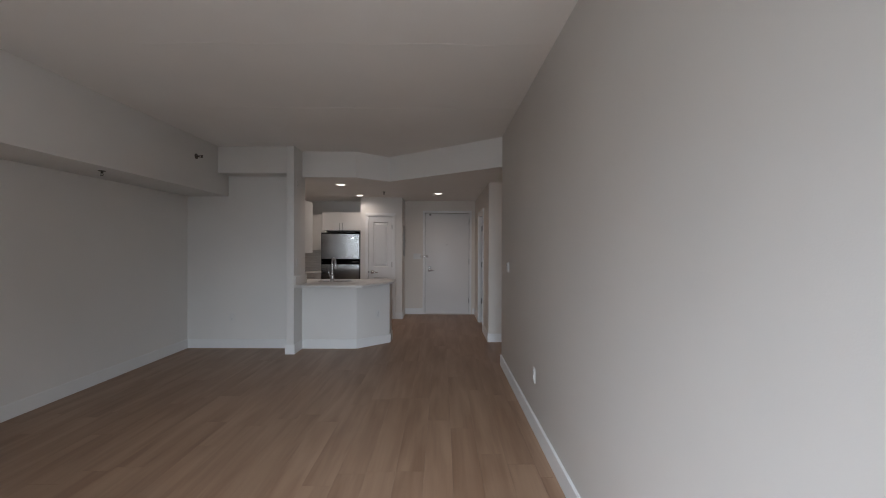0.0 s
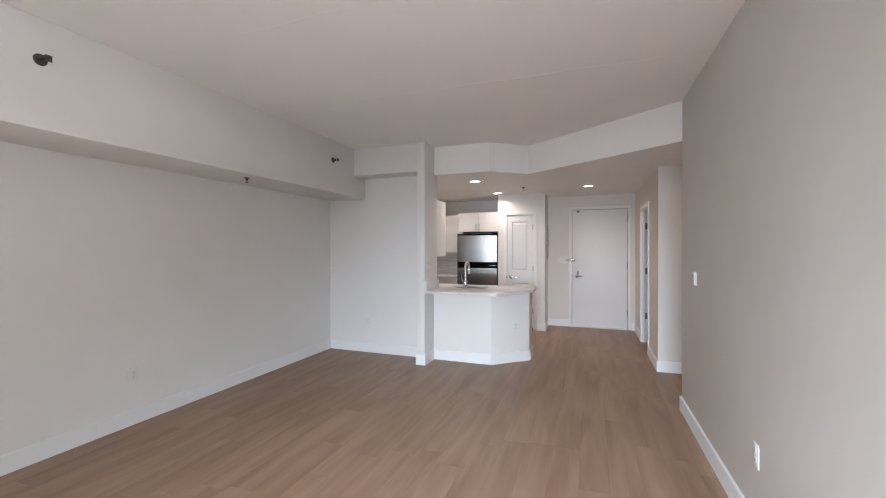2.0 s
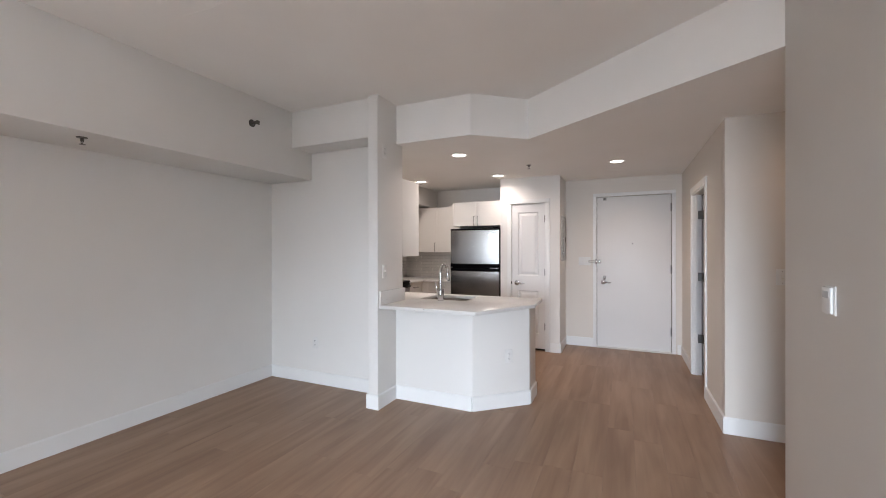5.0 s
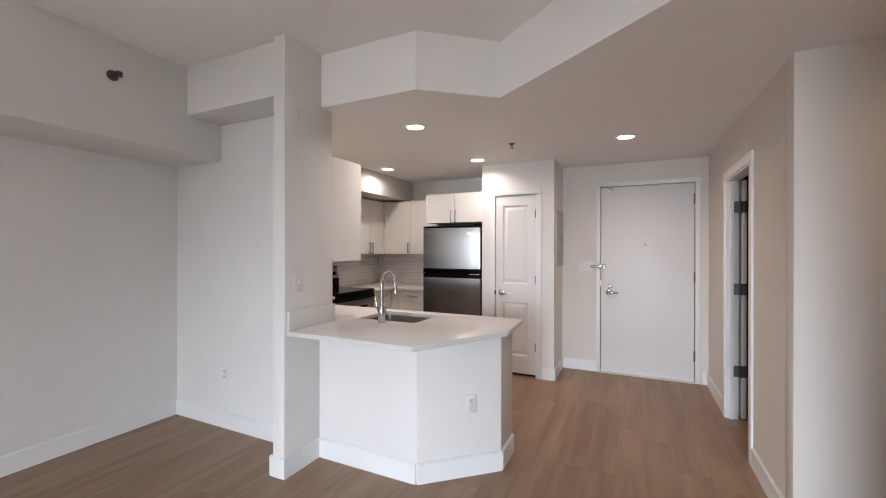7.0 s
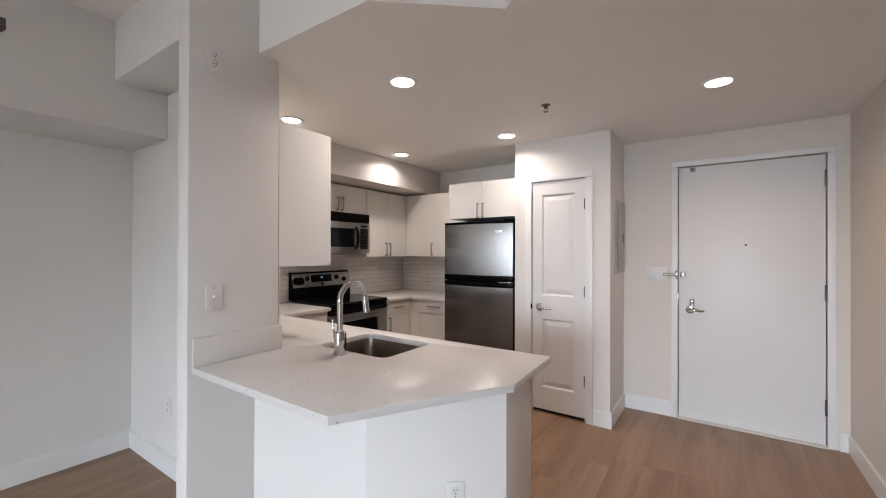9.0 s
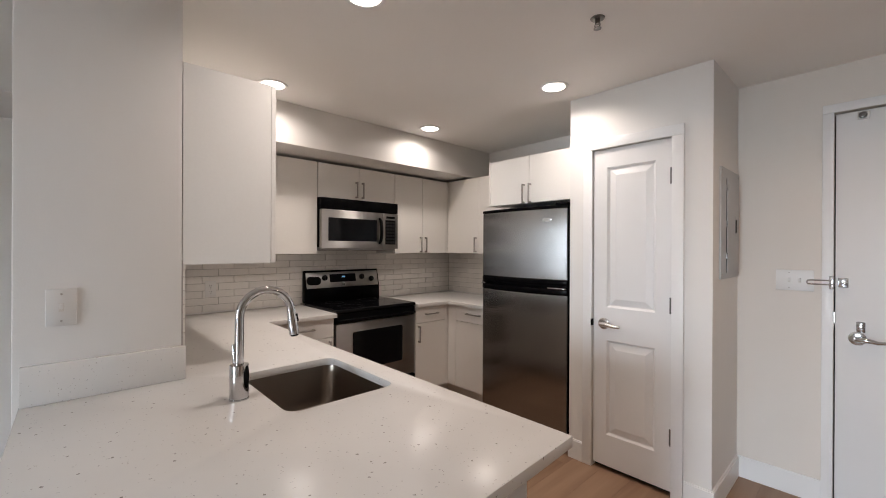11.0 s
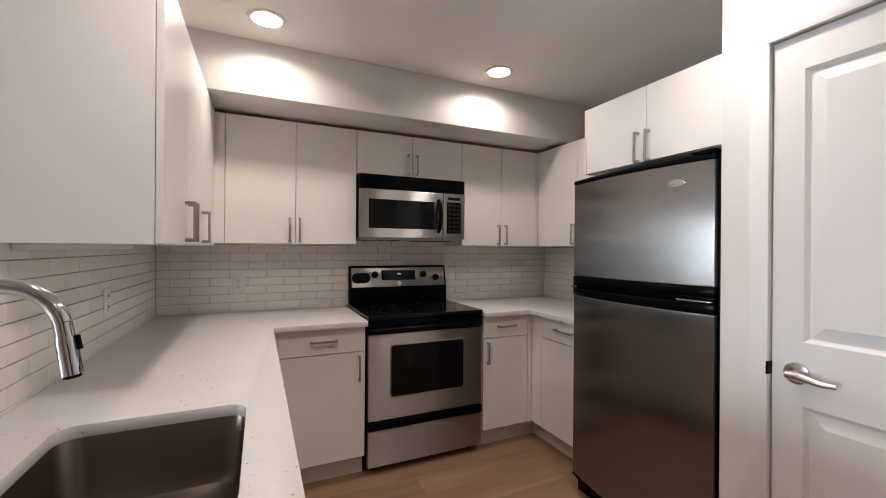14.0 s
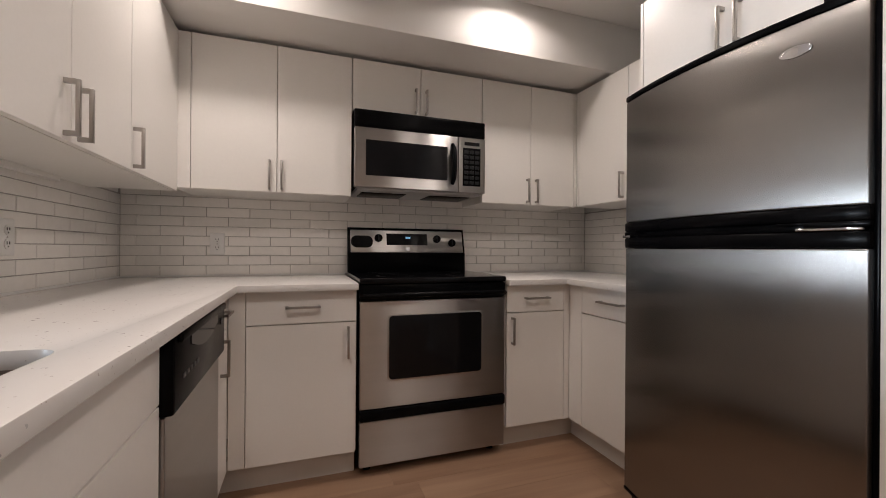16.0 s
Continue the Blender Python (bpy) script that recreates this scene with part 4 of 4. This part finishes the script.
part("handle_band", bowed(1.067, 1.108, -0.002, FW - 0.009, -0.044, 0.046, -0.004, 0.006), BLACK, lower, "black grip band")
part("bottom_cap", bowed(0.082, 0.094, -0.002, FW - 0.009, -0.041, 0.043, -0.004, 0.003), BLACK, lower)
part("hinge_pin", box(-0.001, 0.036, -0.054, -0.01, 1.1085, 1.1178, 0.001), CHROME, fr, "small chrome middle hinge")
part("hinge_cover", box(FW - 0.10, FW - 0.01, -0.05, 0.02, 1.684, 1.702, 0.006), BLACK, fr)
part("side_strip", box(FW - 0.013, FW - 0.002, -0.022, 0.0, 0.09, 1.68, 0.004), BLACK, fr)
bd = cylinder((0, 0, 0), 0.036, 0.004, "y", 28, bevel=0.001)
bd.transform(Matrix.Translation((0.612, -0.0660, 1.585)) @ Matrix.Rotation(radians(8), 4, "Z") @ Matrix.Diagonal((1.0, 1.0, 0.42, 1)))
part("badge", bd, CHROME, freezer, "oval chrome badge")

# ---- wall plates, thermostat, electrical panel ----


def plate(name, m, kind, label, gangs=1, group="wall plates"):
    """A plate on a wall that looks to -y in its own frame: an outlet, a switch or blank."""
    w = 0.036 + 0.046 * (gangs - 1)
    p = thing(name, m, label, "outlet" if kind == "outlet" else "light switch", group)
    part("cover", box(-w, w, -0.006, 0, -0.058, 0.058, 0.003), PLATE, p)
    for g in range(gangs):
        gx = (g - (gangs - 1) / 2) * 0.046
        if kind == "outlet":
            for dz in (-0.022, 0.022):
                o = part("socket", cylinder((gx, -0.0065, dz), 0.0165, 0.004, "y", 20), PLATE, p)
                for sx in (-0.006, 0.006):
                    part("slot", box(gx + sx - 0.0013, gx + sx + 0.0013, -0.0092, -0.008, dz - 0.001, dz + 0.008), BLACK, o)
                part("slot", cylinder((gx, -0.0085, dz - 0.008), 0.0025, 0.0015, "y", 10), DARK, o)
        else:
            t = box(gx - 0.005, gx + 0.005, -0.016, -0.004, -0.004, 0.012, 0.002)
            part("toggle", t, PLATE, p)
            part("toggle_slot", box(gx - 0.006, gx + 0.006, -0.0068, -0.0055, -0.013, 0.013), KICK, p)
    for dz in (-0.042, 0.042) if kind != "outlet" else (0.0,):
        part("screw", cylinder((0 if gangs == 1 else -0.023, -0.0062, dz), 0.003, 0.0015, "y", 10), NICKEL, p)
    return p


plate("wall_outlet", pose(WEST, 2.865, 0.405, 0, 0, 90), "outlet", "white duplex outlet low on the wall")
plate("wall_outlet", pose(EAST, 3.035, 0.425, 0, 0, -90), "outlet", "white duplex outlet above the baseboard")
plate("wall_outlet", pose(-2.62, NOOK, 0.42), "outlet", "white duplex outlet low on the nook wall")
plate("light_switch", pose(COLX1, 5.297, 1.192, 0, 0, 90), "toggle", "white single toggle switch on the wall end")
plate("wall_outlet", pose(COLX1, 5.294, 2.256, 0, 0, 90), "outlet", "white duplex outlet high on the wall end")
plate("wall_outlet", pose(-0.628, 5.7226, 0.445, 0, 0, 41.9), "outlet", "white duplex outlet on the angled half wall")
plate("light_switch", pose(1.335, 5.892, 1.185), "toggle", "white single toggle switch in the side passage")
plate("light_switch", pose(-0.215, ENTRY, 1.213), "toggle", "white double toggle switch beside the entrance door", 2)
plate("wall_outlet", pose(-2.393, TILED + 0.011, 1.086, 0, 0, 180), "outlet", "white outlet plate on the tiles above the sink counter")
plate("wall_outlet", pose(WEST + 0.011, 6.069, 1.077, 0, 0, 90), "outlet", "white duplex outlet on the tiles")
th = thing("thermostat", pose(EAST, 4.245, 1.198, 0, 0, -90), "small white wall thermostat", "thermostat")
part("base", box(-0.045, 0.045, -0.006, 0, -0.055, 0.055, 0.003), PLATE, th)
cover = part("cover", box(-0.038, 0.038, -0.017, -0.006, -0.05, 0.05, 0.005), PLATE, th)
part("display", box(-0.024, 0.024, -0.0182, -0.0165, 0.008, 0.034), GREY_PAINT, cover)
ep = thing("electrical_panel", pose(-0.48, 8.095, 1.53, 0, 0, 90), "grey painted electrical breaker panel door", "electrical panel")
part("frame", box(-0.208, 0.206, -0.010, 0, -0.308, 0.308, 0.002), GREY_PAINT, ep)
pdoor = part("door", box(-0.094, 0.165, -0.016, -0.010, -0.27, 0.25, 0.002), GREY_PAINT, ep)
part("hinge_gap", box(-0.101, -0.095, -0.0125, -0.009, -0.275, 0.255), DARK, ep)
for dz in (-0.18, 0.0, 0.20):
    part("hinge", cylinder((-0.098, -0.014, dz), 0.005, 0.034, "z", 10), SATIN, pdoor, "bright steel hinge")
part("latch_recess", box(0.068, 0.112, -0.018, -0.0145, -0.065, 0.050, 0.003), GREY_PAINT, pdoor)
part("latch", box(0.078, 0.102, -0.021, -0.015, -0.05, 0.03, 0.002), BLACK, pdoor, "dark sliding latch")
for dz in (-0.285, 0.285):
    for sx in (-0.19, 0.19):
        part("screw", cylinder((sx, -0.011, dz), 0.005, 0.004, "y", 12), NICKEL, ep)

# ---- sprinkler heads ----


def sprinkler(m, label, bent=False):
    s = thing("sprinkler_head", m, label, "sprinkler", "sprinkler heads")
    part("escutcheon", cylinder((0, 0, -0.004), 0.030, 0.008, "z", 28, radius2=0.034, bevel=0.002), BRONZE, s)
    body = part("body", cylinder((0, 0, -0.022), 0.011, 0.03, "z", 16), BRONZE, s)
    for sx in (-1, 1):
        part("frame_arm", tube([(sx * 0.009, 0, -0.03), (sx * 0.014, 0, -0.045), (sx * 0.004, 0, -0.064)], 0.0028, 8), BRONZE, body)
    d = cylinder((0, 0, -0.066), 0.018, 0.003, "z", 20)
    if bent:
        box(-0.018, 0.018, 0.006, 0.022, -0.068, -0.062, bm=d)
    part("deflector", d, BRONZE, body)
    return s


SHORT = Matrix.Diagonal((0.9, 0.9, 0.68, 1))
sprinkler(pose(-2.665, 2.023, 2.495, 0, -90, 0), "dark metal sidewall sprinkler head on the bulkhead", True)
sprinkler(pose(-2.665, 4.769, 2.493, 0, -90, 0), "dark metal sidewall sprinkler head on the bulkhead", True)
sprinkler(pose(-2.84, 3.64, 2.105) @ SHORT, "dark metal pendent sprinkler head under the bulkhead")
sprinkler(pose(-0.721, 6.972, KCEIL) @ SHORT, "dark metal pendent sprinkler head in the kitchen ceiling")


# ---- recessed downlights ----
def downlight(x, y):
    d = thing("recessed_downlight", pose(x, y, KCEIL), "round recessed ceiling downlight with white trim, lit", "ceiling light", "recessed downlights")
    bm = bmesh.new()
    prof = [(0.086, 0.0), (0.084, -0.006), (0.072, -0.007), (0.066, -0.004), (0.066, 0.0)]
    rings = [[bm.verts.new((r * math.cos(2 * math.pi * k / 40), r * math.sin(2 * math.pi * k / 40), z)) for k in range(40)] for r, z in prof]
    for a, c in zip(rings, rings[1:]):
        for k in range(40):
            bm.faces.new((a[k], a[(k + 1) % 40], c[(k + 1) % 40], c[k]))
    part("trim_ring", bm, TRIM, d)
    part("lens", cylinder((0, 0, -0.002), 0.066, 0.004, "z", 36), LENS, d, "glowing warm white lens")


for cx, cy in CANS + [(1.75, 5.45)]:
    downlight(cx, cy)

# ---- floor planks ----
floor = structure("floor", box(WEST, 3.5, SOUTH, 9.0, -0.12, -0.004), SHADE_AND_SUBFLOOR, "greyed oak vinyl plank floor", "floor")
PW, PL = 0.180, 1.22
bm = box(0.0003, PW - 0.0003, 0.0003, PL - 0.0003, -0.0040, 0.0, 0.0003)
plank_mesh = mesh("plank", bm, OAK, False)
rnd = random.Random(4)
rest = bmesh.new()
for i in range(math.ceil((EAST + 0.1 - WEST) / PW)):
    x = WEST + i * PW
    y = SOUTH - rnd.random() * PL
    while y < ENTRY + 0.1:
        y0, y1 = max(y, SOUTH), min(y + PL, NORTH + 0.1)
        if y1 - y0 > 0.01:
            ob = new("plank", plank_mesh)
            ob.location, ob.scale, ob.parent = (x, y0, 0), (1, (y1 - y0) / PL, 1), floor
        y += PL
for i in range(12):
    x = WEST + (math.ceil((EAST + 0.1 - WEST) / PW) + i) * PW
    y = 4.5 - rnd.random() * PL
    while y < 9.0:
        box(x + 0.0008, x + PW - 0.0008, max(y, 4.6), min(y + PL, 9.0) - 0.0012, -0.004, 0.0, bm=rest)
        y += PL
stuff = part("side_planks", rest, OAK, floor)
tagged(stuff, kind="stuff")

# ---- splashback tiles ----
TH, TL, TG = 0.0523, 0.2128, 0.0024
ROWS_T = 9
tile_meshes = {}


def tile(wall, origin, along, normal, u0, u1, z0, z1):
    """One tile on a wall: u runs along the wall, thickness along the normal; alike sizes share one mesh."""
    w, h = round(u1 - u0, 3), round(z1 - z0, 3)
    key = (w, h, along)
    if key not in tile_meshes:
        a, nrm = Vector(along), Vector(normal)
        bm = box(0, 1, 0, 1, 0, 1)
        for v in bm.verts:
            c = v.co.copy()
            v.co = a * (c.x * w) + nrm * (c.y * 0.0075) + Vector((0, 0, c.z * h))
        bmesh.ops.recalc_face_normals(bm, faces=bm.faces[:])
        top_edges = [e for e in bm.edges if all(v.co.dot(nrm) > 0.007 for v in e.verts)]
        bmesh.ops.bevel(bm, geom=top_edges, offset=0.0014, segments=1, affect="EDGES")
        tile_meshes[key] = mesh("tile", bm, TILE, False)
    ob = new("tile", tile_meshes[key])
    ob.location = Vector(origin) + Vector(along) * u0 + Vector((0, 0, z0)) + Vector(normal) * (0.0035 + 0.0006 * rnd.random())
    ob.parent = wall


def tiled(wall, origin, along, normal, length, z0, z1, phase):
    offsets = (0.0, 0.5)
    for r in range(ROWS_T):
        a, b = z0 + r * TH, min(z0 + (r + 1) * TH - TG, z1)
        if b - a < 0.008:
            continue
        u = -TL * ((offsets[r % len(offsets)] + phase) % 1.0)
        while u < length:
            s, e = max(u, 0.0), min(u + TL - TG, length)
            if e - s > 0.012:
                tile(wall, origin, along, normal, s, e, a, b)
            u += TL


wall_west = scene.objects["wall_west"]
for wall, bx in ((wall_west, (WEST - 0.001, WEST + 0.004, TILED, NORTH, TOP - 0.03, 1.40)), (wall_divider, (WEST, COLX1 - 0.002, TILED - 0.001, TILED + 0.004, TOP - 0.03, UZ0)), (wall_kitchen_north, (WEST, -2.0, NORTH - 0.004, NORTH + 0.001, TOP - 0.03, UZ0))):
    part("grout_bed", box(*bx), GROUT, wall, "grey grout bed")
TZ = TOP + 0.009
for wall, bx in ((wall_west, (WEST + 0.004, WEST + 0.0125, TILED + 0.0125, 6.748)), (wall_west, (WEST + 0.004, WEST + 0.0125, 7.514, NORTH - 0.0125)), (wall_divider, (WEST + 0.0125, COLX1 - 0.004, TILED + 0.004, TILED + 0.0125)), (wall_kitchen_north, (WEST + 0.0125, -2.075, NORTH - 0.0125, NORTH - 0.004))):
    part("sealant_bead", box(*bx, TOP + 0.0003, TOP + 0.0085), PLATE, wall, "white sealant bead along the worktop")
tiled(wall_west, (WEST, TILED + 0.012, 0), (0, 1, 0), (1, 0, 0), NORTH - TILED - 0.024, TZ, 1.40, 0.18)
tiled(wall_divider, (COLX1 - 0.004, TILED, 0), (-1, 0, 0), (0, 1, 0), COLX1 - WEST - 0.016, TZ, UZ0, 0.753)
tiled(wall_kitchen_north, (WEST + 0.012, NORTH, 0), (1, 0, 0), (0, -1, 0), 1.15, TZ, UZ0, 0.6)
